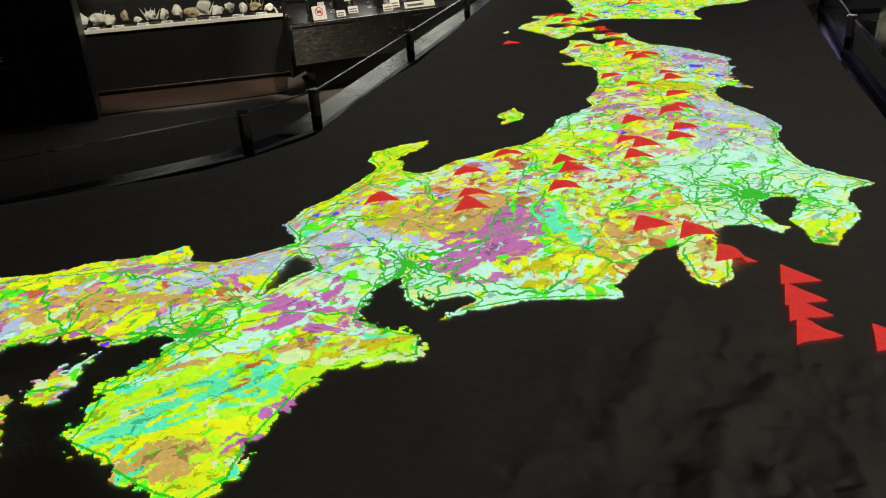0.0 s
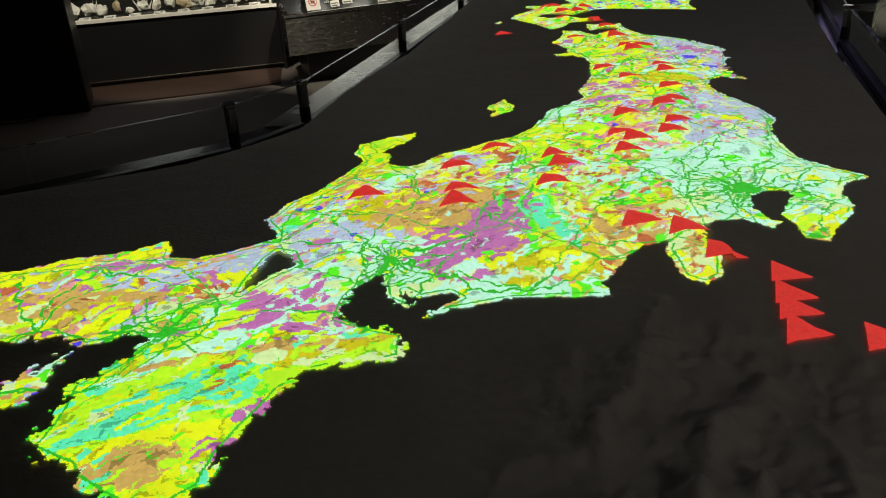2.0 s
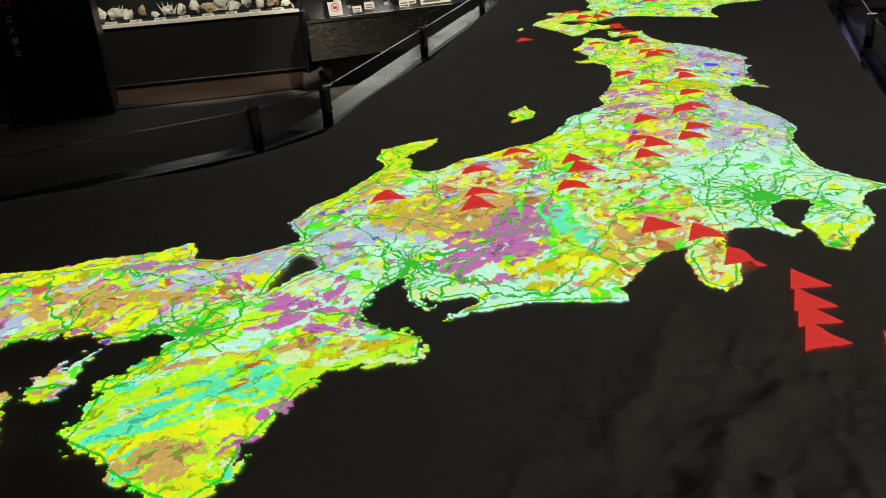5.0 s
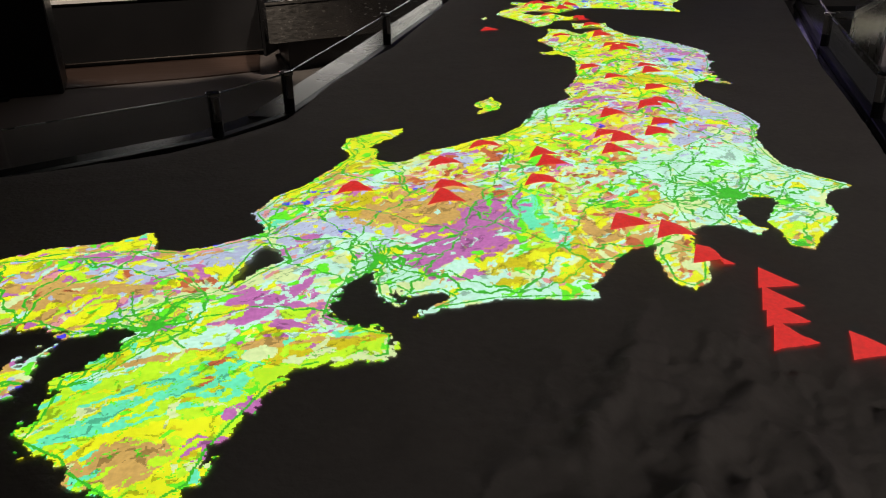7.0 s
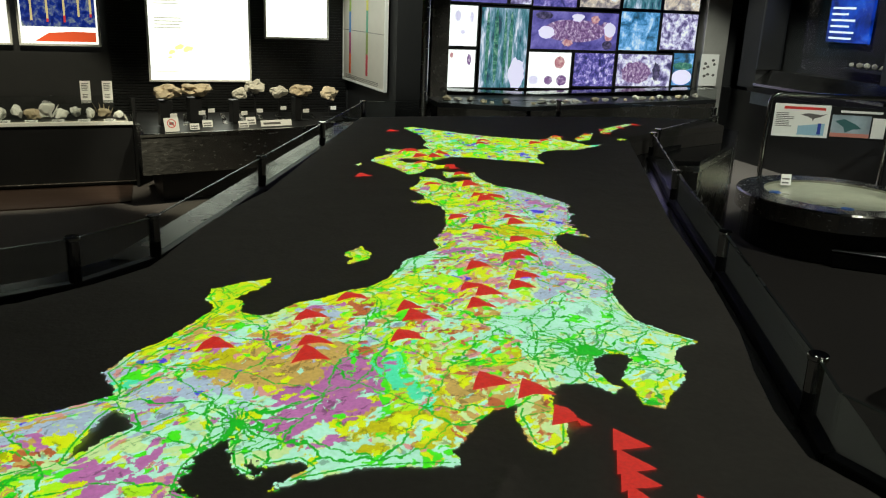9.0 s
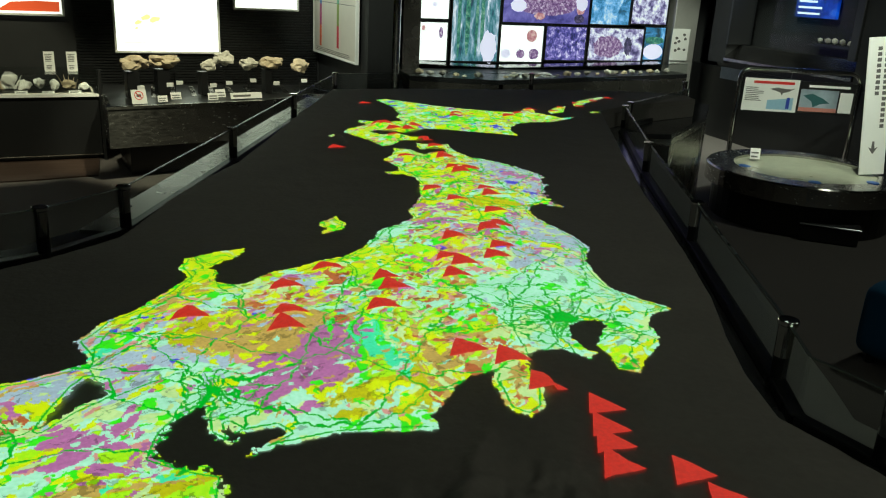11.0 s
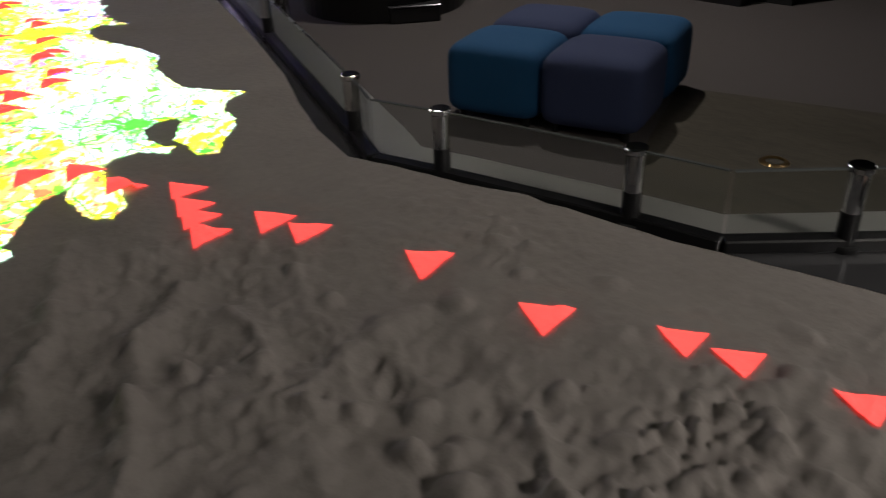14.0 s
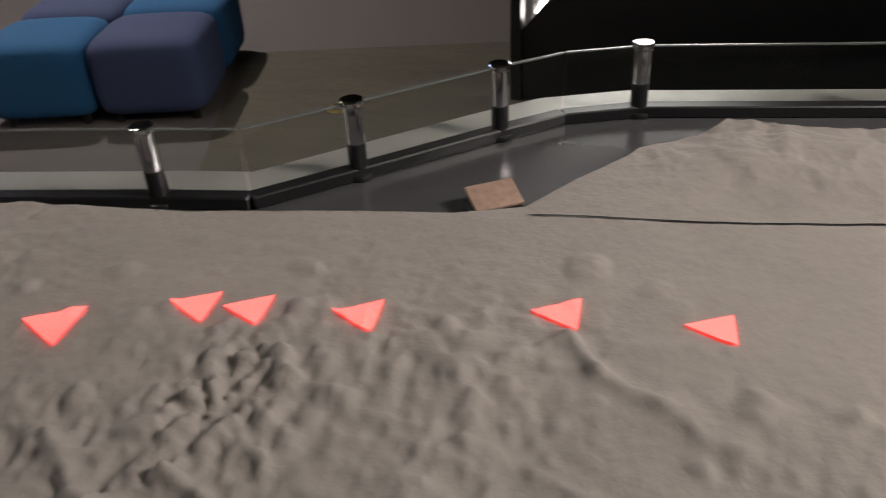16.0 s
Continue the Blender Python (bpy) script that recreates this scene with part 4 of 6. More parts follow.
# red volcano marks
def volcano_mark(lat, lon, size):
    x, y = (float(v) for v in lay(lat, lon))
    turn = Matrix.Rotation(radians(1), 2)
    a, b, c = (Vector((x, y)) + turn @ Vector(p) * size for p in ((0.0, 0.62), (-0.5, -0.31), (0.5, -0.31)))
    n = 14
    px, py, rows = [], [], []
    for i in range(n + 1):
        rows.append(len(px))
        for j in range(n + 1 - i):
            p = a * (i / n) + b * (j / n) + c * ((n - i - j) / n)
            px.append(p.x)
            py.append(p.y)
    px, py = np.array(px), np.array(py)
    land = land_mask(px, py)
    z = np.maximum(seabed_height(px, py), np.where(land | (shore_distance(px, py) < 0.02), land_z(px, py), 0)) + 0.003
    faces = []
    for i in range(n):
        for j in range(n - i):
            k = rows[i] + j
            faces.append((k, k + 1, rows[i + 1] + j))
            if j + 1 < n - i:
                faces.append((k + 1, rows[i + 1] + j + 1, rows[i + 1] + j))
    me = bpy.data.meshes.new("volcano_mark")
    me.from_pydata(np.column_stack([px, py, z]).tolist(), [], faces)
    me.materials.append(M_MARK)
    if me.polygons[0].normal.z < 0:
        me.flip_normals()
    ob = new("volcano_mark", me)
    ob.parent = relief_map
    return ob


for spots, size in ((VOLCANOES_C, 0.080), (VOLCANOES_N, 0.080), (VOLCANOES_K, 0.066), (VOLCANOES_S, 0.074), (VOLCANOES_F, 0.062)):
    for lat, lon in spots:
        volcano_mark(lat, lon, size)

# panel joint and small loose things of the map
def draped_strip(name, pts, half, mat, lift=0.002):
    px, py = [], []
    a = np.array(pts, float)
    n = 60
    s = np.linspace(0, 1, n)
    seg = np.concatenate([[0], np.cumsum(np.hypot(*np.diff(a, axis=0).T))])
    cx, cy = np.interp(s * seg[-1], seg, a[:, 0]), np.interp(s * seg[-1], seg, a[:, 1])
    d = (a[-1] - a[0]) / np.hypot(*(a[-1] - a[0]))
    left = np.column_stack([cx - d[1] * half, cy + d[0] * half])
    right = np.column_stack([cx + d[1] * half, cy - d[0] * half])
    co = np.concatenate([left, right])
    z = seabed_height(co[:, 0], co[:, 1]) + lift
    me = bpy.data.meshes.new(name)
    me.from_pydata(np.column_stack([co, z]).tolist(), [], [(i, i + n, i + n + 1, i + 1) for i in range(n - 1)])
    me.materials.append(mat)
    ob = new(name, me)
    ob.parent = relief_map
    return ob


draped_strip("panel_joint", [(0.705, -1.86), (0.723, -2.07), (0.765, -2.36), (0.86, -3.1)], 0.0016, M_BLACK)

# ---- table under the map ----
EAST_RAIL = [(1.55, -3.3), (1.437, -2.54), (1.354, -1.995), (1.294, -1.84), (1.198, -1.724), (0.985, -1.49), (0.843, -1.332), (0.820, -1.16), (0.746, -0.745), (0.705, -0.575), (0.784, -0.42), (1.195, 0.493), (1.62, 1.465), (2.133, 2.54)]
NE_RAIL = [(2.25, 2.68), (3.08, 3.30)]
WEST_RAIL = [(0.67, 4.0), (0.228, 2.96), (-0.193, 1.925), (-0.603, 0.93), (-0.812, 0.714), (-1.327, 0.471), (-2.9, -0.27)]
NORTH_RAIL = [(3.38, 3.75), (2.25, 4.15), (1.75, 4.2), (0.67, 4.0)]
SKIRT = [(-3.2, -0.6), (-2.7, -1.4)]
near_side = [(-1.2, -1.34), (-0.5, -1.34), (-0.2, -1.36), (-0.14, -1.42), (-0.10, -1.62), (-0.07, -2.2), (0.03, -3.3)]
rim = offset_line(EAST_RAIL, 0.13) + [(2.42, 2.45), (3.08, 3.05), (3.52, 3.6)] + [(3.47, 3.85), (2.3, 4.3), (1.75, 4.35)] + offset_line(WEST_RAIL, 0.16) + SKIRT + near_side
map_table = empty("map_table", pose(0, 0, 0), "long dark table with a polished deck carrying the relief map", "table")
part("deck", slab(rim, 0.845, 0.87), M_DECK, map_table, "polished dark grey deck")
part("outer_ledge", slab(offset_line(EAST_RAIL, 0.125) + offset_line(EAST_RAIL, 0.02)[::-1], 0.8705, 0.876), M_LEDGE, map_table, "satin steel outer ledge")
part("outer_ledge", slab(offset_line(WEST_RAIL[:4], 0.155) + offset_line(WEST_RAIL[:4], 0.02)[::-1], 0.8705, 0.876), M_OUTER, map_table, "polished steel outer ledge")
part("deck_edge", slab(rim, 0.805, 0.843), M_STEEL, map_table, "brushed steel deck edge")
cx0, cy0 = 0.3, 0.3
part("base", slab([(x + 0.03 * (cx0 - x) / max(0.3, math.hypot(cx0 - x, cy0 - y)), y + 0.03 * (cy0 - y) / max(0.3, math.hypot(cx0 - x, cy0 - y))) for x, y in rim], 0.0, 0.803), M_OUTER, map_table, "dark polished steel table base")
# body of the relief between the deck and the modelled surface
core = [(x * 0.992 + 0.002, y * 0.992) for x, y in TABLE.tolist()]
part("map_body", slab(core, 0.872, 0.955), M_SEABED, map_table, "grey-brown edge of the relief")
bm = bmesh.new()
ring = TABLE.tolist()
zs = seabed_height(TABLE[:, 0], TABLE[:, 1])
dense = []
for i in range(len(ring)):
    (ax, ay), (bx, by) = ring[i], ring[(i + 1) % len(ring)]
    k = max(1, int(math.hypot(bx - ax, by - ay) / 0.02))
    dense += [(ax + (bx - ax) * j / k, ay + (by - ay) * j / k) for j in range(k)]
dense = np.array(dense)
zs = seabed_height(dense[:, 0], dense[:, 1])
low = [bm.verts.new((x, y, 0.872)) for x, y in dense]
top = [bm.verts.new((x, y, z + 0.001)) for (x, y), z in zip(dense, zs)]
for i in range(len(low)):
    j = (i + 1) % len(low)
    bm.faces.new((low[i], low[j], top[j], top[i]))
part("map_edge", bm, M_SEABED, relief_map)

# ---- low glass railing on the deck ----
RAIL_TOP, DECK = 1.03, 0.87


def rail_post(x, y):
    post = empty("rail_post", pose(x, y, DECK), "short chrome railing post standing on the table deck", "railing post", "railing posts round the map")
    part("tube", tube(0.0165, 0, RAIL_TOP - DECK - 0.012, 20, r2=0.0185), M_CHROME, post)
    cap = tube(0.0225, RAIL_TOP - DECK - 0.012, RAIL_TOP - DECK + 0.002, 24, bevel=0.003)
    part("cap", cap, M_CHROME, post)
    # black tube puts the chrome's dark lower reflection into the shape
    part("sleeve", tube(0.0178, 0.012, 0.075, 20), M_BLACK, post, "black tube in place of the dark mirrored low on the post")
    part("foot", tube(0.026, 0.0, 0.012, 24, bevel=0.003), M_BLACK, post)
    return post


def glass_run(a, b):
    a, b = Vector(a), Vector(b)
    d = b - a
    length = d.length
    m = pose(a.x, a.y, DECK, 0, 0, math.degrees(math.atan2(d.y, d.x)))
    run = empty("glass_panel", m, "clear glass railing panel in a black bottom channel", "glass panel", "railing panels round the map")
    pane = part("pane", box(0.004, -0.004, 0.02, length - 0.004, 0.004, RAIL_TOP - DECK - 0.008, 0.0015, 1), M_GLASS, run)
    pane.visible_shadow = False
    part("top_edge", box(0.004, -0.0035, RAIL_TOP - DECK - 0.0075, length - 0.004, 0.0035, RAIL_TOP - DECK - 0.0045), M_EDGE, run, "polished pane edge")
    part("channel", box(0, -0.017, 0.0, length, 0.017, 0.026, 0.003, 1), M_BLACK, run, "black bottom channel")
    return run


POSTS_E = [1, 2, 4, 5, 7, 8, 10, 11, 12, 13]
for i in POSTS_E:
    rail_post(*EAST_RAIL[i])
for line in (EAST_RAIL, NE_RAIL, NORTH_RAIL, WEST_RAIL):
    for a, b in zip(line[:-1], line[1:]):
        glass_run(a, b)
for p in NE_RAIL + NORTH_RAIL[:2] + WEST_RAIL[:5]:
    rail_post(*p)

# a small tilted card on the deck
card = empty("deck_card", pose(0.915, -1.765, DECK, 0, 0, -57), "small tilted information card on a black foot on the deck", "card")
part("foot", box(-0.045, -0.03, 0, 0.045, 0.03, 0.014, 0.004), M_BLACK, card)
bm = box(-0.045, -0.003, 0, 0.045, 0.003, 0.062, 0.001, 1)
bmesh.ops.transform(bm, matrix=pose(0, -0.035, 0.018, -72), verts=bm.verts)
part("plate", bm, material("printed_card", (0.36, 0.24, 0.19), 0.4, grain=0.8, scale=80, stain=0.6), card, "printed pinkish plate")

# ---- the room ----
def structure(name, bm, mat, label, m=None):
    ob = tagged(mesh_object(name, bm, mat), label, name.split("_")[0], kind="structure")
    if m is not None:
        ob.matrix_world = m
    return ob


structure("floor", box(-9, -7, -0.1, 11, 10, 0), M_CARPET, "dark grey carpet floor of the gallery")
structure("carpet", slab([(1.2, -0.5), (2.6, -0.1), (3.9, 0.36), (4.28, -1.15), (4.2, -3.2), (1.2, -3.0)], 0.0, 0.004), M_RUG, "olive brown streaked carpet area of the floor")
structure("ceiling", box(-9, -7, 3.4, 11, 10, 3.5), M_BLACKWALL, "black ceiling of the gallery")
structure("wall_south", box(-9, -7.2, 0, 11, -7, 3.4), M_BLACKWALL, "plain dark wall behind the viewer")
structure("wall_west", box(-9.2, -7, 0, -9, 10, 3.4), M_BLACKWALL, "plain dark wall")
structure("wall_east", box(11, -7, 0, 11.2, 10, 3.4), M_BLACKWALL, "plain dark wall")
structure("wall_north", box(-9, 10, 0, 11, 10.2, 3.4), M_BLACKWALL, "plain dark wall")


def along(p0, p1):
    """Pose of a wall from p0 to p1: x along it, y into it, z up."""
    return pose(p0[0], p0[1], 0, 0, 0, math.degrees(math.atan2(p1[1] - p0[1], p1[0] - p0[0])))


room_so_far = set(bpy.data.objects)
WALL_A = along((-3.0, 6.33), (1.1, 6.655))
WALL_B = along((1.1, 6.65), (1.25, 5.2))
WALL_N = along((2.0, 6.85), (5.6, 7.0))
WALL_E = along((5.8, 6.9), (5.7, 3.0))

# slatted black wall behind the rocks
slatted = structure("wall_1", box(-4.5, 0.03, 0, 4.15, 0.2, 3.4), M_BLACKWALL, "black wall clad with horizontal slats", WALL_A)
slat_mesh = None
for k in range(70):
    if slat_mesh is None:
        slat = mesh_object("slat", box(1.85, 0.0, 0, 4.12, 0.032, 0.015), M_BLACK, slatted)
        slat_mesh = slat.data
    else:
        slat = new("slat", slat_mesh)
        slat.parent = slatted
    slat.location = (0, 0, 0.35 + k * 0.026)
structure("wall_2", slab([(0, 0.03), (1.46, 0.03), (1.46, 0.26), (0, 0.42)], 0, 3.4), M_BLACKWALL, "black pillar wall beside the screens", WALL_B)
structure("column", tube(0.065, 0, 3.4, 32), M_STEEL, "slim grey steel column", pose(1.80, 6.2, 0))
structure("wall_3", box(-0.2, 0.08, 0, 4.2, 0.3, 3.4), M_BLACKWALL, "black wall behind the lit picture panels", WALL_N)
structure("jamb", box(0.0, -0.25, 0, 0.20, 0.06, 3.4, 0.01), M_OUTER, "dark brushed steel jamb beside the lit panels", WALL_N)
structure("jamb", box(3.57, -0.09, 0, 3.92, 0.06, 3.4, 0.01), M_LEDGE, "pale brushed steel jamb beside the lit panels", WALL_N)
structure("wall_4", box(-0.6, 0.5, 0, 6.5, 0.7, 3.4), M_BLACKWALL, "black wall behind the large show window", WALL_E)


def bars(bm, x0, z0, x1, z1, rows, y, height=0.5, seed=0, ragged=0.35):
    """Lines of unreadable writing as flat raised bars."""
    rng = random.Random(seed)
    step = (z1 - z0) / rows
    for r in range(rows):
        z = z1 - (r + 1) * step
        box(x0, y - 0.0015, z, x0 + (x1 - x0) * (1 - rng.random() * ragged), y, z + step * height, bm=bm)
    return bm


M_INK = material("grey_print", (0.12, 0.11, 0.11), 0.6)
M_RED = material("red_print", (0.6, 0.03, 0.03), 0.5)
M_DARKBLUE = material("blue_print", (0.02, 0.05, 0.35), 0.5)
M_INKLIGHT = glowing("pale_print", (0.9, 0.82, 0.68), 0.75)


def lit_panel(m, x0, z0, x1, z1, face, label, group="wall panels"):
    panel = empty("wall_panel", m @ pose(x0, 0, z0), label, "panel", group)
    w, h = x1 - x0, z1 - z0
    frame_bm = bmesh.new()
    for a in ((0, 0, w, 0.02), (0, h - 0.02, w, h), (0, 0.02, 0.02, h - 0.02), (w - 0.02, 0.02, w, h - 0.02)):
        box(a[0], -0.035, a[1], a[2], 0.0, a[3], 0.003, 1, bm=frame_bm)
    part("frame", frame_bm, M_WHITE, panel, "white panel frame")
    part("face", box(0.018, -0.028, 0.018, w - 0.018, -0.004, h - 0.018), face, panel, "lit printed face")
    return panel, w, h


def photo(name, colours, scale, strength, seed, stretch=(1, 1, 1), distortion=0.35):
    """A lit colour transparency: soft blotches of the picture's colours."""
    m = bpy.data.materials.new(name)
    m.use_nodes = True
    t = m.node_tree
    b = t.nodes["Principled BSDF"]
    b.inputs["Base Color"].default_value = (0.02, 0.02, 0.02, 1)
    b.inputs["Roughness"].default_value = 0.3
    pos, mapping, tex, ramp = (t.nodes.new("ShaderNode" + k) for k in ("TexCoord", "Mapping", "TexNoise", "ValToRGB"))
    mapping.inputs["Location"].default_value = (seed * 3.7, seed * 1.3, seed * 2.1)
    mapping.inputs["Scale"].default_value = stretch
    tex.inputs["Scale"].default_value, tex.inputs["Detail"].default_value = scale * 1.3, 9
    tex.inputs["Roughness"].default_value, tex.inputs["Distortion"].default_value = 0.7, distortion
    t.links.new(pos.outputs["Object"], mapping.inputs[0])
    t.links.new(mapping.outputs[0], tex.inputs["Vector"])
    t.links.new(tex.outputs[0], ramp.inputs[0])
    n = len(colours)
    for k, c in enumerate(colours):
        place = 0.38 + 0.25 * k / max(1, n - 1)
        e = ramp.color_ramp.elements[k] if k < 2 else ramp.color_ramp.elements.new(place)
        e.position, e.color = place, (*c, 1)
    t.links.new(ramp.outputs[0], b.inputs["Emission Color"])
    b.inputs["Emission Strength"].default_value = strength
    return m


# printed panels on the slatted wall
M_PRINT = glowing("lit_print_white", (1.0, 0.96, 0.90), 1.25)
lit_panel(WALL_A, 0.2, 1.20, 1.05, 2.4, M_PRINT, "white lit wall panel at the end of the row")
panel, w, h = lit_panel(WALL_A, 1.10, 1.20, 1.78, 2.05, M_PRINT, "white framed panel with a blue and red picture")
part("blue_field", box(0.035, -0.031, 0.17, w - 0.035, -0.0285, h - 0.03), photo("blue_field", [(0.004, 0.012, 0.13), (0.01, 0.03, 0.28), (0.25, 0.27, 0.30)], 14, 0.9, 3), panel, "deep blue picture field with grey blotches")
bm = slab([(0.13, 0.04), (w - 0.04, 0.04), (w - 0.04, 0.125), (0.45, 0.13), (0.25, 0.115)], 0, 0.003)
bmesh.ops.transform(bm, matrix=pose(0, -0.0285, 0, 90), verts=bm.verts)
part("red_field", bm, glowing("red_field", (0.75, 0.09, 0.03), 0.9), panel, "red ground shape")
for k, (x, z) in enumerate(((0.11, 0.22), (0.24, 0.24), (0.38, 0.27), (0.50, 0.26), (0.60, 0.29))):
    part("core_strip", box(x, -0.034, z, x + 0.018, -0.0315, h - 0.06), glowing("core_strip", (0.85, 0.62, 0.28), 0.8), panel)
    part("core_tip", box(x, -0.034, z - 0.03 * (k % 3), x + 0.018, -0.0315, z), glowing("core_tip", (0.7, 0.05, 0.05), 0.8), panel)
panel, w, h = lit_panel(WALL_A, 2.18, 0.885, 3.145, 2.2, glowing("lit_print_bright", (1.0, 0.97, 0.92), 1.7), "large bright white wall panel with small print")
for z0, z1, rows in ((0.07, 0.14, 3), (0.50, 0.62, 4), (0.72, 0.80, 3)):
    part("print", bars(bmesh.new(), 0.07, z0, 0.34, z1, rows, -0.029, 0.35, rows), M_INKLIGHT, panel)
for k, (x, z, r) in enumerate(((0.22, 0.28, 0.035), (0.29, 0.33, 0.045), (0.37, 0.31, 0.05), (0.20, 0.23, 0.02))):
    bm = bmesh.new()
    bmesh.ops.create_circle(bm, cap_ends=True, segments=14, radius=r)
    for v in bm.verts:
        v.co.y *= 0.35 + 0.3 * random.random()
    bmesh.ops.transform(bm, matrix=pose(x, -0.0295 - 0.0006 * k, z, 90, 0, 0) @ pose(0, 0, 0, 0, 0, 20), verts=bm.verts)
    part("print", bm, glowing("map_print", (1.0, 0.85, 0.35), 1.3), panel, "small pale yellow map print")
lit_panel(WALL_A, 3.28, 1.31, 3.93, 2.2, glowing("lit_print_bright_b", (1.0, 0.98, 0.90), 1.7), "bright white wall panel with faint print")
panel, w, h = lit_panel(WALL_B, -0.02 + 0.03, 0.925, 1.32, 2.2, material("grey_print_sheet", (0.62, 0.58, 0.52), 0.5, grain=0.1, scale=12), "pale framed chart with two coloured strips")
for x, z0 in ((0.22, 0.08), (0.76, 0.10)):
    for k, c in enumerate(((0.65, 0.10, 0.03), (0.35, 0.03, 0.16), (0.05, 0.2, 0.55), (0.30, 0.45, 0.05), (0.75, 0.62, 0.05), (0.8, 0.75, 0.2))):
        if x > 0.5:
            c = ((0.55, 0.03, 0.06), (0.22, 0.30, 0.05), (0.10, 0.36, 0.22), (0.7, 0.65, 0.1), (0.8, 0.6, 0.1), (0.8, 0.75, 0.2))[k]
        part("strip", box(x, -0.031, z0 + 0.20 * k, x + 0.055, -0.0285, z0 + 0.20 * (k + 1)), material("strip_colour", c, 0.5), panel)
part("print", bars(bmesh.new(), 0.1, 0.03, 1.15, 0.075, 3, -0.0285, 0.3, 4, 0.1), M_INK, panel)
bm = box(0.02, -0.03, 0.50, 1.29, -0.0285, 0.505)
part("print", bm, M_INK, panel)
structure("wall_label", box(1.98, -0.006, 1.625, 2.06, 0.0, 1.70), M_PAPER, "small white label on the slatted wall", WALL_A)

# ---- wall of lit picture panels ----
GREYS = [(0.9, 0.88, 0.9), (0.95, 0.93, 0.95), (1, 0.97, 1)]
PURPLE_SET = [(0.05, 0.04, 0.22), (0.10, 0.08, 0.36), (0.15, 0.12, 0.46), (0.22, 0.18, 0.55)]
FOREST = [(0.02, 0.05, 0.10), (0.06, 0.20, 0.26), (0.28, 0.38, 0.55), (0.80, 0.78, 0.95)]
SKY_SET = [(0.02, 0.05, 0.08), (0.05, 0.2, 0.45), (0.2, 0.45, 0.9), (0.7, 0.8, 1.0)]
MONO = [(0.04, 0.03, 0.12), (0.26, 0.20, 0.48), (0.75, 0.70, 0.95), (0.97, 0.95, 1.0)]
NIGHT = [(0.02, 0.02, 0.10), (0.07, 0.06, 0.34), (0.25, 0.18, 0.60), (0.80, 0.72, 0.98)]
EARTH = [(0.10, 0.08, 0.12), (0.4, 0.33, 0.36), (0.75, 0.6, 0.5), (0.85, 0.85, 0.95)]
SCREENS = [(0.27, 1.28, 0.61, 1.71, GREYS, 3), (0.26, 0.83, 0.605, 1.24, GREYS, 3), (0.655, 0.83, 1.23, 1.70, FOREST, 9),
           (1.27, 1.27, 2.39, 1.69, PURPLE_SET, 5), (1.26, 0.83, 1.81, 1.235, GREYS, 3), (1.85, 0.855, 2.385, 1.235, NIGHT, 14),
           (2.43, 0.86, 3.20, 1.235, MONO, 7), (2.42, 1.28, 2.955, 1.72, SKY_SET, 5), (2.99, 1.30, 3.50, 1.72, MONO, 10),
           (3.21, 0.875, 3.51, 1.26, SKY_SET, 3), (0.27, 1.75, 0.95, 2.3, PURPLE_SET, 8), (0.99, 1.75, 1.25, 2.3, MONO, 6),
           (1.27, 1.74, 1.82, 2.3, NIGHT, 6), (1.86, 1.75, 2.39, 2.3, EARTH, 6), (2.43, 1.76, 2.95, 2.3, FOREST, 9), (2.99, 1.76, 3.50, 2.3, EARTH, 6)]


def flat_shape(pts, y, turn=0.0):
    bm = slab(pts, 0, 0.0015)
    bmesh.ops.transform(bm, matrix=pose(0, y, 0, 90), verts=bm.verts)
    return bm


def oval(cx, cz, rx, rz, n=22, jag=0.0, seed=0):
    rng = random.Random(seed)
    return [(cx + rx * math.cos(a) * (1 + jag * rng.uniform(-1, 1)), cz + rz * math.sin(a) * (1 + jag * rng.uniform(-1, 1))) for a in (2 * math.pi * k / n for k in range(n))]


screen_things = []
for k, (x0, z0, x1, z1, colours, scale) in enumerate(SCREENS):
    thing = empty("light_box", WALL_N @ pose(x0, 0, z0), ("backlit white picture panel with small specimen shapes" if colours is GREYS else "backlit colour photograph panel in a black frame"), "light box", "lit picture panels")
    w, h = x1 - x0, z1 - z0
    bm = bmesh.new()
    for a in ((-0.016, -0.016, w + 0.016, 0), (-0.016, h, w + 0.016, h + 0.016), (-0.016, 0, 0, h), (w, 0, w + 0.016, h)):
        box(a[0], -0.02, a[1], a[2], 0.078, a[3], bm=bm)
    part("frame", bm, M_BLACK, thing)
    strength = 1.35 if colours is GREYS else 1.0
    stretch = (1, 1, 0.25) if colours is FOREST else (1, 1, 1)
    part("face", box(0, -0.008, 0, w, 0.07, h), photo("transparency", colours, scale, strength, k + 1, stretch), thing)
    screen_things.append((thing, w, h))
SHAPE_M = [photo("shape_rose", [(0.45, 0.14, 0.2), (0.68, 0.32, 0.38), (0.85, 0.6, 0.6)], 20, 0.9, 43), photo("shape_violet", [(0.07, 0.02, 0.12), (0.26, 0.12, 0.34), (0.80, 0.66, 0.85)], 22, 0.95, 41), photo("shape_dark", [(0.01, 0.008, 0.03), (0.05, 0.04, 0.12), (0.22, 0.16, 0.34)], 18, 0.9, 42), glowing("shape_pale", (0.62, 0.56, 0.78), 1.1), photo("shape_green", [(0.02, 0.07, 0.08), (0.06, 0.24, 0.18), (0.3, 0.45, 0.36)], 14, 0.9, 44)]


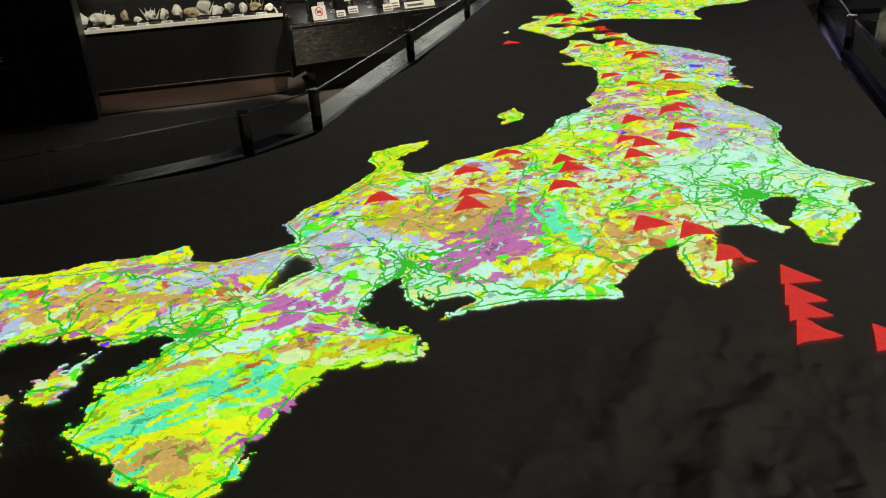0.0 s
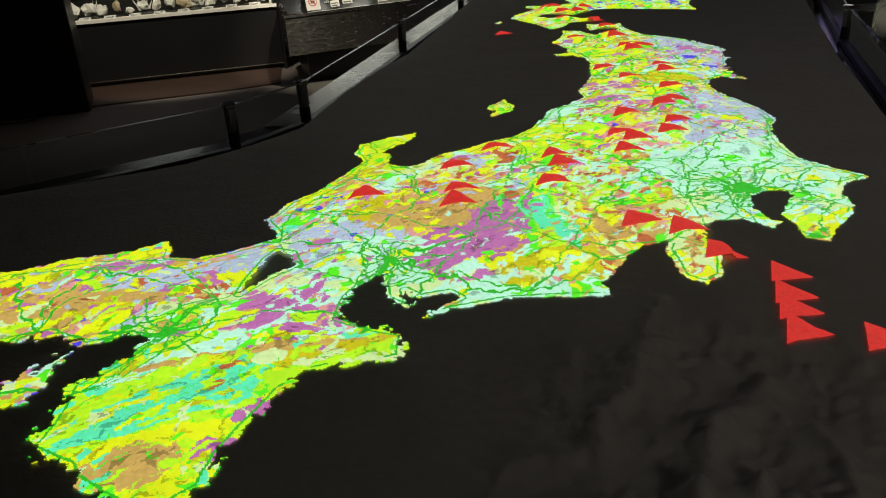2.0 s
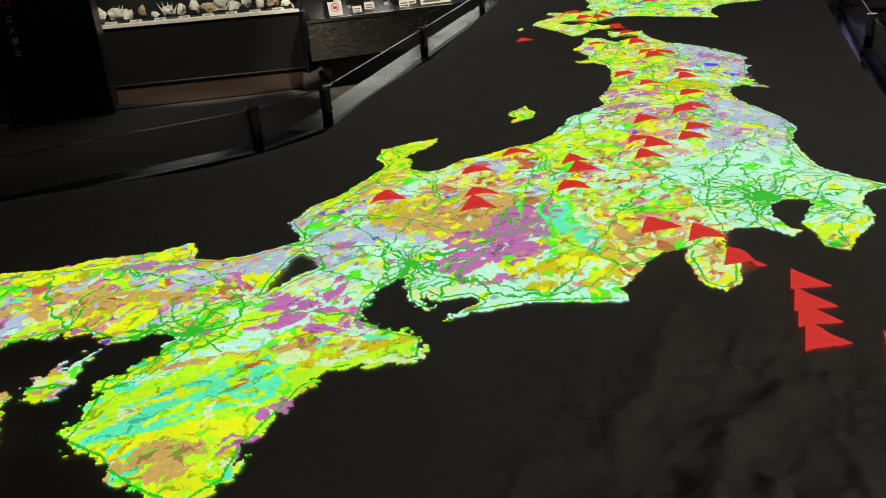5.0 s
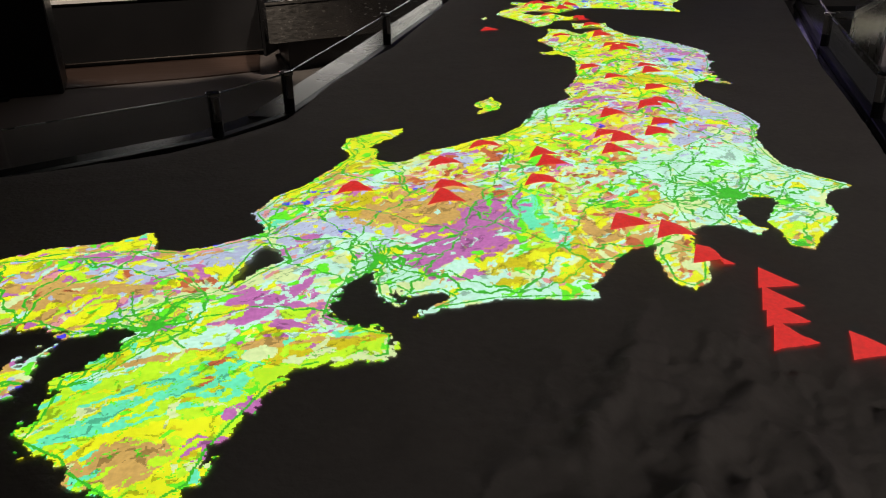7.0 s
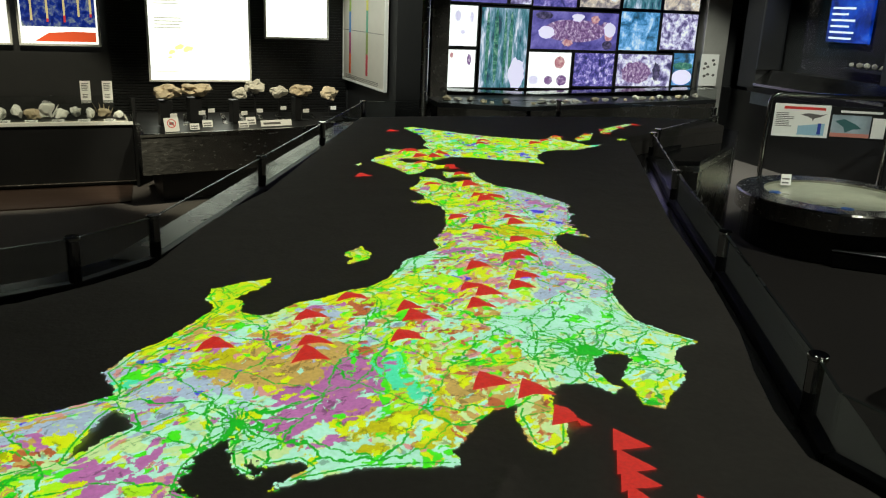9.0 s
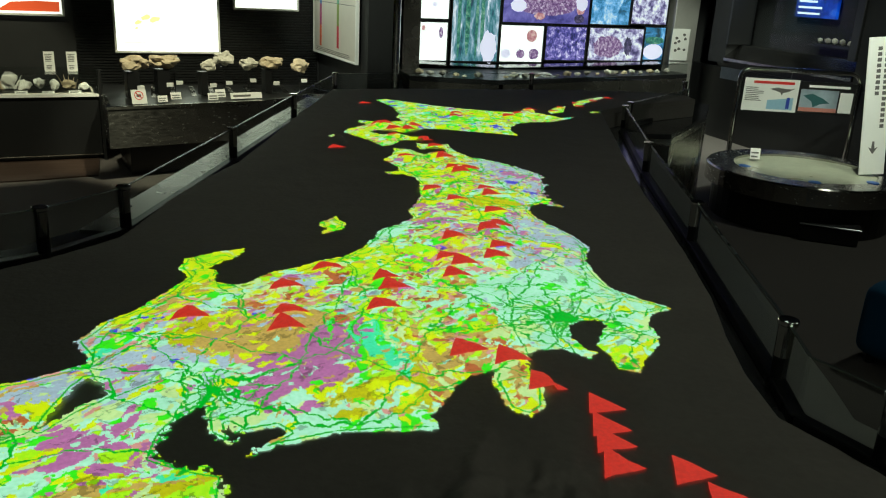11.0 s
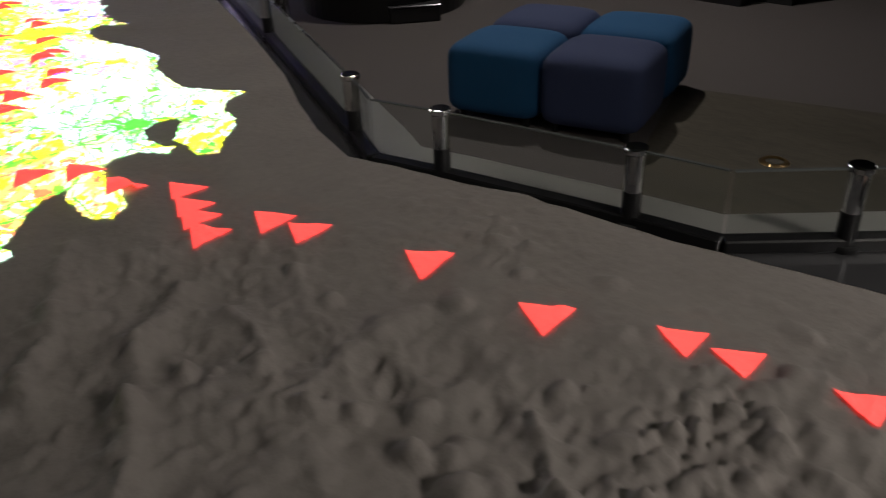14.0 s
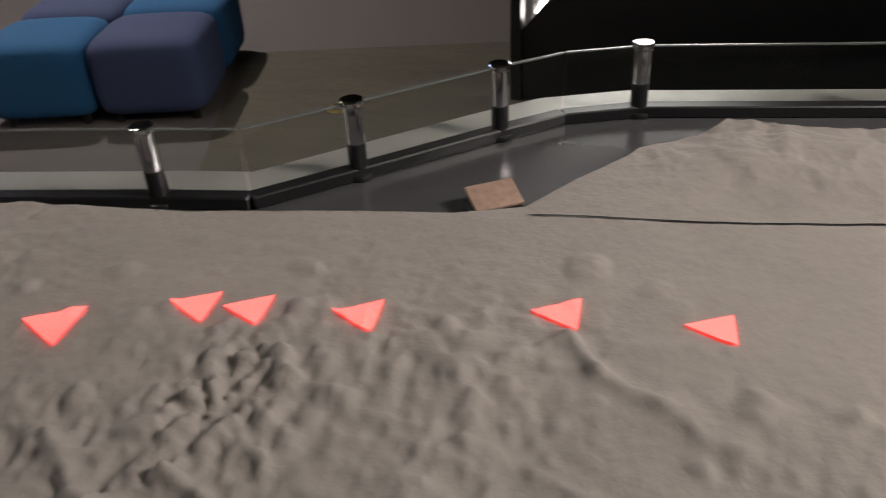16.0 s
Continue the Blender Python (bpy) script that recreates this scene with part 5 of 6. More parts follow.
def picture_shapes(index, shapes):
    thing, w, h = screen_things[index]
    for n, (cx, cz, rx, rz, mat, jag) in enumerate(shapes):
        part("picture_shape", flat_shape(oval(cx * w, cz * h, rx * w, rz * h, 24, jag, n), -0.009 - 0.002 * n), SHAPE_M[mat], thing)


picture_shapes(0, [(0.32, 0.74, 0.10, 0.13, 3, 0.05), (0.8, 0.72, 0.06, 0.14, 3, 0.05), (0.5, 0.35, 0.08, 0.05, 3, 0.1)])
picture_shapes(1, [(0.18, 0.85, 0.06, 0.07, 0, 0.05), (0.78, 0.74, 0.07, 0.15, 1, 0.1)])
picture_shapes(2, [(0.15, 0.5, 0.035, 0.48, 4, 0.04), (0.33, 0.52, 0.05, 0.47, 4, 0.04), (0.52, 0.5, 0.03, 0.48, 4, 0.04), (0.64, 0.55, 0.04, 0.42, 4, 0.04), (0.8, 0.18, 0.17, 0.2, 3, 0.15)])
picture_shapes(3, [(0.50, 0.5, 0.36, 0.30, 1, 0.04), (0.17, 0.44, 0.09, 0.17, 3, 0.06), (0.86, 0.62, 0.07, 0.14, 1, 0.1), (0.90, 0.46, 0.05, 0.22, 0, 0.15), (0.42, 0.18, 0.06, 0.09, 0, 0.2), (0.52, 0.86, 0.07, 0.10, 3, 0.2), (0.72, 0.82, 0.05, 0.10, 0, 0.2), (0.90, 0.55, 0.07, 0.20, 3, 0.15), (0.13, 0.88, 0.10, 0.10, 2, 0.02), (0.88, 0.14, 0.06, 0.12, 2, 0.02)])
picture_shapes(4, [(0.73, 0.72, 0.12, 0.17, 0, 0.04), (0.14, 0.22, 0.11, 0.13, 3, 0.1), (0.48, 0.22, 0.10, 0.12, 1, 0.1), (0.80, 0.22, 0.12, 0.15, 1, 0.1)])
picture_shapes(6, [(0.36, 0.42, 0.26, 0.34, 1, 0.12), (0.72, 0.45, 0.07, 0.3, 2, 0.2)])
picture_shapes(9, [(0.5, 0.25, 0.48, 0.24, 3, 0.0), (0.5, 0.6, 0.48, 0.12, 4, 0.1)])
sheet_card = empty("paper_chart", WALL_N @ pose(3.53, -0.13, 0.882), "white paper chart with dark spots leaning beside the panels", "chart")
part("sheet", box(0, -0.003, 0, 0.26, 0.003, 0.38), M_PAPER, sheet_card)
for n, (x, z) in enumerate(((0.07, 0.27), (0.11, 0.23), (0.06, 0.21), (0.18, 0.31), (0.20, 0.26), (0.07, 0.12), (0.12, 0.14), (0.2, 0.13))):
    part("spot", flat_shape(oval(x, z, 0.022, 0.016, 12, 0.2, n), -0.003), M_INK, sheet_card)


# ---- counters and show cases along the walls ----
M_ROCK = [material("rock_tan", (0.52, 0.42, 0.29), 0.85, grain=0.6, scale=25, bump=0.01, bump_scale=30, stain=0.5),
          material("rock_pale", (0.62, 0.58, 0.50), 0.85, grain=0.4, scale=30, bump=0.008, bump_scale=35, stain=0.4),
          material("rock_grey", (0.34, 0.31, 0.27), 0.85, grain=0.6, scale=28, bump=0.01, bump_scale=30, stain=0.5)]
M_CRYSTAL = material("milky_crystal", (0.86, 0.84, 0.80), 0.12, grain=0.2, scale=40, coat=0.5)
M_TRAY = material("white_tray", (0.75, 0.70, 0.62), 0.5, grain=0.05, scale=30)
M_WOOD = material("brown_plinth", (0.035, 0.018, 0.012), 0.6, grain=0.4, scale=18, stretch=(1, 8, 1))


def lump(rx, ry, rz, seed, rough=0.35, detail=2):
    """A broken piece of stone resting on z = 0."""
    bm = bmesh.new()
    bmesh.ops.create_icosphere(bm, subdivisions=detail, radius=1)
    for v in bm.verts:
        n = noise.noise(v.co * 1.3 + Vector((seed * 5.1, seed * 2.7, 0))) + 0.5 * noise.noise(v.co * 3.1 + Vector((0, seed * 3.3, seed))) + 0.3 * noise.noise(v.co * 7.3 + Vector((seed, 0, seed * 1.7)))
        v.co = v.co * (1 + rough * n)
        v.co = Vector((v.co.x * rx, v.co.y * ry, v.co.z * rz))
    low = min(v.co.z for v in bm.verts)
    for v in bm.verts:
        v.co.z -= low
        if v.co.z < 0.12 * rz:
            v.co.z = 0
    return bm


# rock bench with a steel front
rock_bench = empty("rock_bench", pose(0, 0, 0), "dark bench with a curved brushed steel front carrying rocks", "display bench")
top_line = [(-0.93, 5.72), (-0.86, 5.03), (0.49, 5.43), (0.93, 5.85), (1.04, 6.5), (-0.95, 6.42)]
inner = [(-0.80, 5.74), (-0.72, 5.28), (0.42, 5.62), (0.82, 5.95), (0.95, 6.45), (-0.85, 6.40)]
part("top", slab(top_line, 0.585, 0.60), M_BLACK, rock_bench, "dark slatted bench top")
bm = bmesh.new()
front = top_line[:4]
for z0, z1, d in ((0.27, 0.582, 0.0), (0.582, 0.604, 0.006)):
    pts = offset_line(front, d)
    back = offset_line(front, -0.03)
    slab(pts + back[::-1], z0, z1, bm=bm)
part("front_panel", bm, M_STEEL, rock_bench, "brushed steel front panel")
part("base", slab(inner, 0.0, 0.583), M_BLACK, rock_bench, "recessed black base")
bm = bmesh.new()
for k in range(9):
    box(-0.7 + 0.17 * k, 5.5 + 0.05 * k, 0.601, -0.66 + 0.17 * k, 6.3, 0.606, bm=bm)
part("groove_cover", bm, M_STEEL, rock_bench, "thin metal rails let into the top")

ROCK_LINE = along((-0.9, 5.45), (0.6, 5.9))
# along the line: place, half width, foot height, half height, rock kind, pillar width
ROCKS = [(0.265, 0.11, 0.225, 0.050, 0, 0.10), (0.55, 0.13, 0.225, 0.050, 0, 0.11), (0.675, 0.04, 0.25, 0.03, 1, 0.0), (0.895, 0.06, 0.21, 0.045, 1, 0.06), (1.09, 0.085, 0.235, 0.055, 1, 0.0), (1.375, 0.075, 0.18, 0.045, 1, 0.0), (1.50, 0.11, 0.22, 0.05, 0, 0.06), (1.845, 0.085, 0.15, 0.06, 0, 0.0)]
for k, (u, rx, foot, rz, kind, pillar) in enumerate(ROCKS):
    depth = 0.12 * (k % 3)
    stand = empty("rock_stand", ROCK_LINE @ pose(u, depth, 0.604), "black display stand holding a rock on the bench" if pillar else "thin black rod stand holding a rock on the bench", "stand", "rock stands on the bench")
    part("foot", box(-0.05, -0.04, 0, 0.05, 0.04, 0.008, 0.002, 1), M_BLACK, stand)
    if pillar:
        part("pillar", box(-0.08, -0.05, 0.006, -0.08 + pillar, 0.05, foot, 0.003, 1), M_BLACK, stand)
    else:
        part("rod", tube(0.006, 0.006, foot, 10), M_BLACK, stand)
    part("label_plate", box(-0.005, -0.055, 0.075, 0.055, -0.048, 0.11, 0.001, 1), M_PAPER, stand, "small white label plate")
    part("prongs", box(-0.03, -0.02, foot - 0.008, 0.03, 0.02, foot, 0.002, 1), M_BLACK, stand)
    rock = tagged(mesh_object("rock", lump(rx, rx * 0.7, rz * 1.1, k + 3, 0.5, 3), M_ROCK[kind]), ("pale angular rock specimen on a black stand", "tan layered rock specimen on a black stand")[kind == 0], "rock", "rocks on the bench")
    rock.matrix_world = ROCK_LINE @ pose(u, depth, 0.604 + foot)


def small_card(m, w, h, label, rows=2):
    c = empty("label_card", m, label, "card", "label cards")
    part("card", box(-w / 2, -0.002, 0, w / 2, 0.002, h, 0.0008, 1), M_PAPER, c)
    if rows:
        part("print", bars(bmesh.new(), -w * 0.4, h * 0.15, w * 0.4, h * 0.85, rows, -0.0022, 0.4, int(w * 1000)), M_INK, c)
    return c


BENCH_FRONT = along((-0.86, 5.03), (0.49, 5.43))
for u, d, w, h in ((0.47, 0.10, 0.08, 0.055), (0.62, 0.22, 0.09, 0.06), (0.90, 0.10, 0.09, 0.06), (1.02, 0.24, 0.09, 0.07), (1.55, 0.42, 0.08, 0.06)):
    small_card(BENCH_FRONT @ pose(u, d, 0.609, -20), w, h, "small white label card on the bench")
banner = small_card(BENCH_FRONT @ pose(1.20, 0.10, 0.609, -20), 0.29, 0.055, "long white label card on the bench", 0)
part("print", bars(bmesh.new(), -0.12, 0.018, 0.12, 0.04, 1, -0.0022, 0.8, 2), M_INK, banner)
sign = empty("no_photo_card", BENCH_FRONT @ pose(0.27, 0.06, 0.609, -18), "white card with a red forbidding ring on the bench", "card")
part("card", box(-0.06, -0.002, 0, 0.06, 0.002, 0.115, 0.001, 1), M_PAPER, sign)
bm = bmesh.new()
for k in range(28):
    a0, a1 = 2 * math.pi * k / 28, 2 * math.pi * (k + 1) / 28
    q = [bm.verts.new((r * math.cos(a), -0.0035, 0.068 + r * math.sin(a))) for r, a in ((0.030, a0), (0.036, a0), (0.036, a1), (0.030, a1))]
    bm.faces.new(q)
bar = box(-0.03, -0.0038, -0.003, 0.03, -0.003, 0.003)
bmesh.ops.transform(bar, matrix=pose(0, 0, 0.068, 0, 45, 0), verts=bar.verts)
part("ring", bm, M_RED, sign, "red ring")
part("bar", bar, M_RED, sign, "red slanting bar")
part("camera_shape", box(-0.018, -0.003, 0.056, 0.018, -0.0025, 0.078), M_INK, sign)

# crystal show case
CASE = along((-3.6, 5.56), (-0.96, 5.865))
L = 2.655
show_case = empty("show_case", CASE, "low black show case with a glass top full of crystals", "show case")
part("body", box(0, 0.02, 0.06, L, 0.55, 0.57, 0.004, 1), M_BLACK, show_case)
part("plinth", box(0.05, 0.06, 0.0, L - 0.05, 0.5, 0.06), M_BLACK, show_case)
part("base_strip", box(0.0, 0.012, 0.05, L, 0.02, 0.06), M_STEEL, show_case, "thin steel strip along the foot")
part("tray", box(0.01, 0.01, 0.57, L - 0.03, 0.54, 0.583), M_TRAY, show_case, "white tray")
part("front_trim", box(0, 0.0, 0.565, L, 0.012, 0.592), M_WHITE, show_case, "white front trim")
part("mat", box(0.02, 0.14, 0.584, L - 0.05, 0.50, 0.59), M_BLACK, show_case, "black mat in the tray")
for name, b in (("front_pane", (0, 0.004, 0.594, L, 0.010, 0.755)), ("top_pane", (0, 0.004, 0.756, L, 0.55, 0.762)), ("end_pane", (L - 0.008, 0.012, 0.594, L - 0.002, 0.54, 0.755))):
    ob = part(name, box(*b), M_GLASS, show_case)
    ob.visible_shadow = False
part("end_post", box(L + 0.002, -0.01, 0.0, L + 0.03, 0.05, 0.80, 0.004, 1), M_BLACK, show_case, "black end post")
rng = random.Random(12)
for k in range(15):
    x = 0.9 + 0.118 * k
    kind = M_CRYSTAL if k % 5 != 3 else M_ROCK[0]
    s = rng.uniform(0.035, 0.065)
    bm = lump(s * 1.2, s * 0.8, s * (0.9 if k % 3 else 1.3), k + 20, 0.5, 2)
    if k % 4 == 1:
        for p in range(5):
            tip = tube(0.012, 0, 0.09 + 0.01 * p, 6, r2=0.001)
            bmesh.ops.transform(tip, matrix=pose(0.02 * (p - 2), 0, 0.01, 8 * (p % 2), 14 * (p - 2)), verts=tip.verts)
            me = bpy.data.meshes.new("spike")
            tip.to_mesh(me)
            tip.free()
            bm.from_mesh(me)
    c = tagged(mesh_object("crystal", bm, kind), "milky white crystal lump lying in the show case" if kind is M_CRYSTAL else "brown mineral lump lying in the show case", "mineral", "minerals in the show case")
    c.matrix_world = CASE @ pose(x, 0.20 + 0.12 * (k % 2), 0.591, 0, 0, 40 * k)
for k in range(8):
    small_card(CASE @ pose(1.0 + 0.21 * k, 0.08, 0.5845, -70), 0.10, 0.05, "small white label in the show case")
for x in (2.29, 2.47):
    c = empty("code_card", CASE @ pose(x, 0.16, 0.763, -8), "white card standing on the glass of the show case", "card", "cards on the glass")
    part("card", box(-0.042, -0.002, 0, 0.042, 0.002, 0.17, 0.001, 1), M_PAPER, c)
    part("print", bars(bmesh.new(), -0.03, 0.085, 0.03, 0.155, 5, -0.0022, 0.5, 3), M_INK, c)
    part("print", bars(bmesh.new(), -0.025, 0.02, 0.03, 0.06, 3, -0.0022, 0.5, 5), M_INK, c)
tagged(mesh_object("low_platform", slab([(-4.6, 4.7), (-1.44, 5.14), (-0.98, 5.25), (-1.0, 5.92), (-4.6, 5.6)], 0.0, 0.012), M_WOOD), "low brown wooden platform before the show case", "platform", kind="structure")

# dark pillar and the no-entry stele
structure("pillar", box(-0.24, -0.2, 0, 0.24, 0.25, 3.4, 0.01, 1), M_BLACK, "square black pillar", pose(-2.76, 5.02, 0.0, 0, 0, 10))
stele = empty("no_entry_sign", pose(-3.12, 4.74, 0, 0, 0, 10), "slim dark standing sign with white vertical writing", "sign")
part("board", box(-0.13, 0.0, 0.02, 0.22, 0.03, 1.3, 0.004, 1), M_BLACK, stele)
part("foot", box(-0.16, -0.08, 0, 0.25, 0.1, 0.02, 0.004, 1), M_BLACK, stele)
for k, letter in enumerate("立入禁止"):
    cu = bpy.data.curves.new("letter", "FONT")
    cu.body, cu.size, cu.align_x, cu.extrude = letter, 0.06, "CENTER", 0.0008
    ob = new("letter", cu)
    cu.materials.append(M_PAPER)
    ob.parent = stele
    ob.matrix_basis = pose(0.05, -0.002, 0.80 - 0.085 * k, 90)
bm = bmesh.new()
for k in range(24):
    a0, a1 = 2 * math.pi * k / 24, 2 * math.pi * (k + 1) / 24
    bm.faces.new([bm.verts.new((0.05 + r * math.cos(a), -0.002, 0.94 + r * math.sin(a))) for r, a in ((0.022, a0), (0.034, a0), (0.034, a1), (0.022, a1))])
part("ring", bm, M_RED, stele, "red forbidding ring")
part("small_print", bars(bmesh.new(), 0.02, 0.49, 0.08, 0.51, 1, -0.001, 0.7, 1), M_INK, stele)

# counter under the lit panels
counter = empty("specimen_counter", pose(0, 0, 0), "steel counter with a low glass case of stones", "counter")
C_LEFT, C_RIGHT = [(1.95, 6.10), (2.80, 5.78)], [(2.86, 5.80), (5.62, 6.58)]
part("left_body", slab(C_LEFT + [(2.82, 6.8), (2.0, 6.8)], 0.0, 0.70), M_OUTER, counter, "brushed steel counter front")
part("right_body", slab(C_RIGHT + [(5.62, 6.9), (2.86, 6.82)], 0.0, 0.70), M_OUTER, counter, "brushed steel counter front")
part("tray", slab([C_LEFT[0], C_LEFT[1], C_RIGHT[0], C_RIGHT[1], (5.62, 6.9), (2.0, 6.8)], 0.704, 0.75), M_BLACK, counter, "black specimen tray")
for a, b in (C_LEFT, C_RIGHT):
    d = Vector(b) - Vector(a)
    run = along(a, b)
    for name, bx in (("front_pane", (0.01, 0.004, 0.752, d.length - 0.01, 0.01, 0.87)), ("top_pane", (0.01, 0.004, 0.872, d.length - 0.01, 0.24, 0.878))):
        ob = part(name, box(*bx), M_GLASS, counter)
        ob.matrix_local = run
        ob.visible_shadow = False
    ob = part("pane_edge", box(0.01, 0.0, 0.868, d.length - 0.01, 0.012, 0.8715), M_CHROME, counter, "polished glass edge")
    ob.matrix_local = run
for k in range(24):
    left = k < 6
    a, b = (C_LEFT if left else C_RIGHT)
    run = along(a, b)
    n, i = (6, k) if left else (18, k - 6)
    length = (Vector(b) - Vector(a)).length
    s = rng.uniform(0.022, 0.05)
    st = tagged(mesh_object("stone", lump(s * 1.3, s, s * 0.7, k + 50, 0.5, 1), M_ROCK[k % 3]), "stone specimen lying in the glass counter", "rock", "stones in the counter")
    st.matrix_world = run @ pose(0.08 + (length - 0.2) * (i + 0.3 * rng.random()) / n, 0.12, 0.751, 0, 0, 50 * k)
for u, w in ((0.42, 0.22), (0.72, 0.16)):
    small_card(along(*C_RIGHT) @ pose(u, 0.10, 0.751, -75), w, 0.13, "white caption sheet lying in the counter", 4)

# ---- big show window on the east wall ----
window = tagged(new("window_1"), "large dark show window with a steel frame and sloping sill", "window", kind="structure")
window.matrix_world = WALL_E
bm = slab([(0, 0.96), (-0.0, 0.96), (0.0, 0.99), (0.20, 1.14), (0.34, 1.14), (0.34, 0.96)][1:], 0.74, 2.70)
bmesh.ops.transform(bm, matrix=Matrix(((0, 0, 1, 0), (1, 0, 0, 0), (0, 1, 0, 0), (0, 0, 0, 1))), verts=bm.verts)
bmesh.ops.recalc_face_normals(bm, faces=bm.faces)
part("window_sill", bm, M_SILL, window, "sloping brushed steel sill")
part("window_frame", box(0.74, 0.0, 1.145, 0.775, 0.32, 2.6, 0.005, 1), M_BLACK, window)
part("window_frame", box(2.60, 0.0, 1.145, 2.70, 0.32, 2.6, 0.005, 1), M_BLACK, window)
ob = part("pane", box(0.776, 0.29, 1.145, 2.60, 0.296, 2.6), M_WINDOW, window)
ob.visible_shadow = False
part("surround", box(0.42, 0.02, 0.93, 0.735, 0.3, 3.3), M_BLACKWALL, window, "black wall beside the window")
part("surround", box(2.71, 0.02, 0.93, 6.0, 0.3, 3.3), M_BLACKWALL, window, "black wall beside the window")
part("ledge", box(0.30, 0.25, 0.86, 6.0, 0.45, 0.955), M_BLACK, window, "black ledge")
film = tagged(mesh_object("film_screen", box(1.30, 0.42, 1.50, 1.90, 0.46, 2.20), photo("film_light", [(0.0, 0.01, 0.12), (0.0, 0.04, 0.55), (0.02, 0.14, 1.0)], 2.2, 0.8, 4)), "glowing blue screen with lines of white writing", "screen")
film.matrix_world = WALL_E
bm = bars(bmesh.new(), 1.34, 1.53, 1.70, 1.90, 6, 0.4195, 0.35, 8)
part("writing", bm, glowing("white_light", (0.8, 0.85, 1.0), 1.2), film).matrix_local = Matrix.Identity(4)
shelf = tagged(mesh_object("specimen_shelf", box(1.7, 0.36, 1.22, 2.58, 0.48, 1.25), M_BLACK), "black shelf inside the show window", "shelf")
shelf.matrix_world = WALL_E
for k in range(8):
    s = tagged(mesh_object("fossil", lump(0.035, 0.03, 0.03, k + 90, 0.4, 1), M_ROCK[1 + k % 2]), "small pale fossil in the show window", "fossil", "fossils in the window")
    s.matrix_world = WALL_E @ pose(1.75 + 0.105 * k, 0.42, 1.251, 0, 0, 30 * k)
note = tagged(mesh_object("wall_notice", box(0.40, 0.243, 0.72, 0.78, 0.249, 0.855), material("notice", (0.30, 0.36, 0.40), 0.5, grain=0.5, scale=14)), "pale blue notice under the show window", "notice", kind="structure")
note.matrix_world = WALL_E
structure("cabinet_front", box(-0.4, 0.25, 0.0, 6.2, 0.5, 0.855), M_BLACK, "black cupboard front below the show window", WALL_E)

# the back of the gallery stands turned a little against the map's north
FAR = Matrix.Translation((0.049, 0.158, 0)) @ Matrix.Translation((-0.45, -1.69, 0)) @ Matrix.Rotation(radians(0.8), 4, "Z") @ Matrix.Translation((0.45, 1.69, 0))
for ob in [o for o in bpy.data.objects if o not in room_so_far and o.parent is None]:
    ob.matrix_world = FAR @ ob.matrix_world

# ---- round basin with its board ----
basin = empty("round_basin", pose(4.36, 3.40, 0), "round stainless steel basin table with a pale shallow well", "basin")
BR = 0.75
part("drum", tube(BR - 0.07, 0.0, 0.27, 48), M_BLACK, basin, "black round base")


def ring_mesh(r0, r1, z0, z1, n=64):
    bm = bmesh.new()
    loops = [[bm.verts.new((r * math.cos(2 * math.pi * k / n), r * math.sin(2 * math.pi * k / n), z)) for k in range(n)] for r, z in ((r0, z0), (r1, z0), (r1, z1 - 0.012), (r1 - 0.012, z1), (r0, z1))]
    for a, b in zip(loops, loops[1:] + loops[:1]):
        for k in range(n):
            bm.faces.new((a[k], a[(k + 1) % n], b[(k + 1) % n], b[k]))
    bmesh.ops.recalc_face_normals(bm, faces=bm.faces)
    return bm


part("rim", ring_mesh(0.54, BR, 0.26, 0.40), M_STEEL, basin, "wide brushed steel rim")
part("well_floor", tube(0.538, 0.28, 0.382, 48), material("well_sand", (0.46, 0.47, 0.36), 0.3, grain=0.4, scale=14, stain=0.6, coat=0.4), basin, "pale greenish well floor")
for k, (x, y) in enumerate(((-0.30, -0.45), (0.18, -0.52), (-0.48, 0.12))):
    part("blue_label", tube(0.045, 0.4005, 0.405, 16, x=x, y=y), material("blue_label", (0.02, 0.12, 0.5), 0.4), basin, "round blue label")
step = empty("foot_step", pose(4.12, 2.80, 0, 0, 0, -38), "small dark step in front of the basin", "step")
part("body", box(-0.20, -0.12, 0, 0.20, 0.10, 0.12, 0.01, 1), M_BLACK, step)
part("tread", box(-0.21, -0.13, 0.12, 0.21, 0.11, 0.135, 0.006, 1), M_DECK, step)
card = small_card(pose(4.16, 3.75, 0.401, -12, 0, -25), 0.08, 0.09, "small white card standing on the basin rim")

BOARD = along((4.43, 4.51), (5.63, 4.01))
arch = empty("board_stand", BOARD, "tubular steel arch carrying two printed boards", "stand")
cu = bpy.data.curves.new("arch", "CURVE")
cu.dimensions, cu.bevel_depth, cu.bevel_resolution = "3D", 0.022, 4
sp = cu.splines.new("BEZIER")
pts = [(0.05, 0.0), (0.05, 0.98), (0.14, 1.07), (1.02, 1.07), (1.11, 0.98), (1.11, 0.0)]
sp.bezier_points.add(len(pts) - 1)
for bp, (x, z) in zip(sp.bezier_points, pts):
    bp.co = (x, 0, z)
    bp.handle_left_type = bp.handle_right_type = "VECTOR"
for i, (dx, dz) in ((1, (0, 0.05)), (2, (-0.05, 0)), (3, (0.05, 0)), (4, (0, 0.05))):
    bp = sp.bezier_points[i]
    bp.handle_left_type = bp.handle_right_type = "FREE"
    c = Vector(bp.co)
    h = Vector((dx, 0, dz))
    bp.handle_left, bp.handle_right = (c - h, c + h) if i in (1,) else ((c + h, c - h) if i in (2, 4) else (c - h, c + h))
ob = new("arch", cu)
cu.materials.append(M_CHROME)
ob.parent = arch
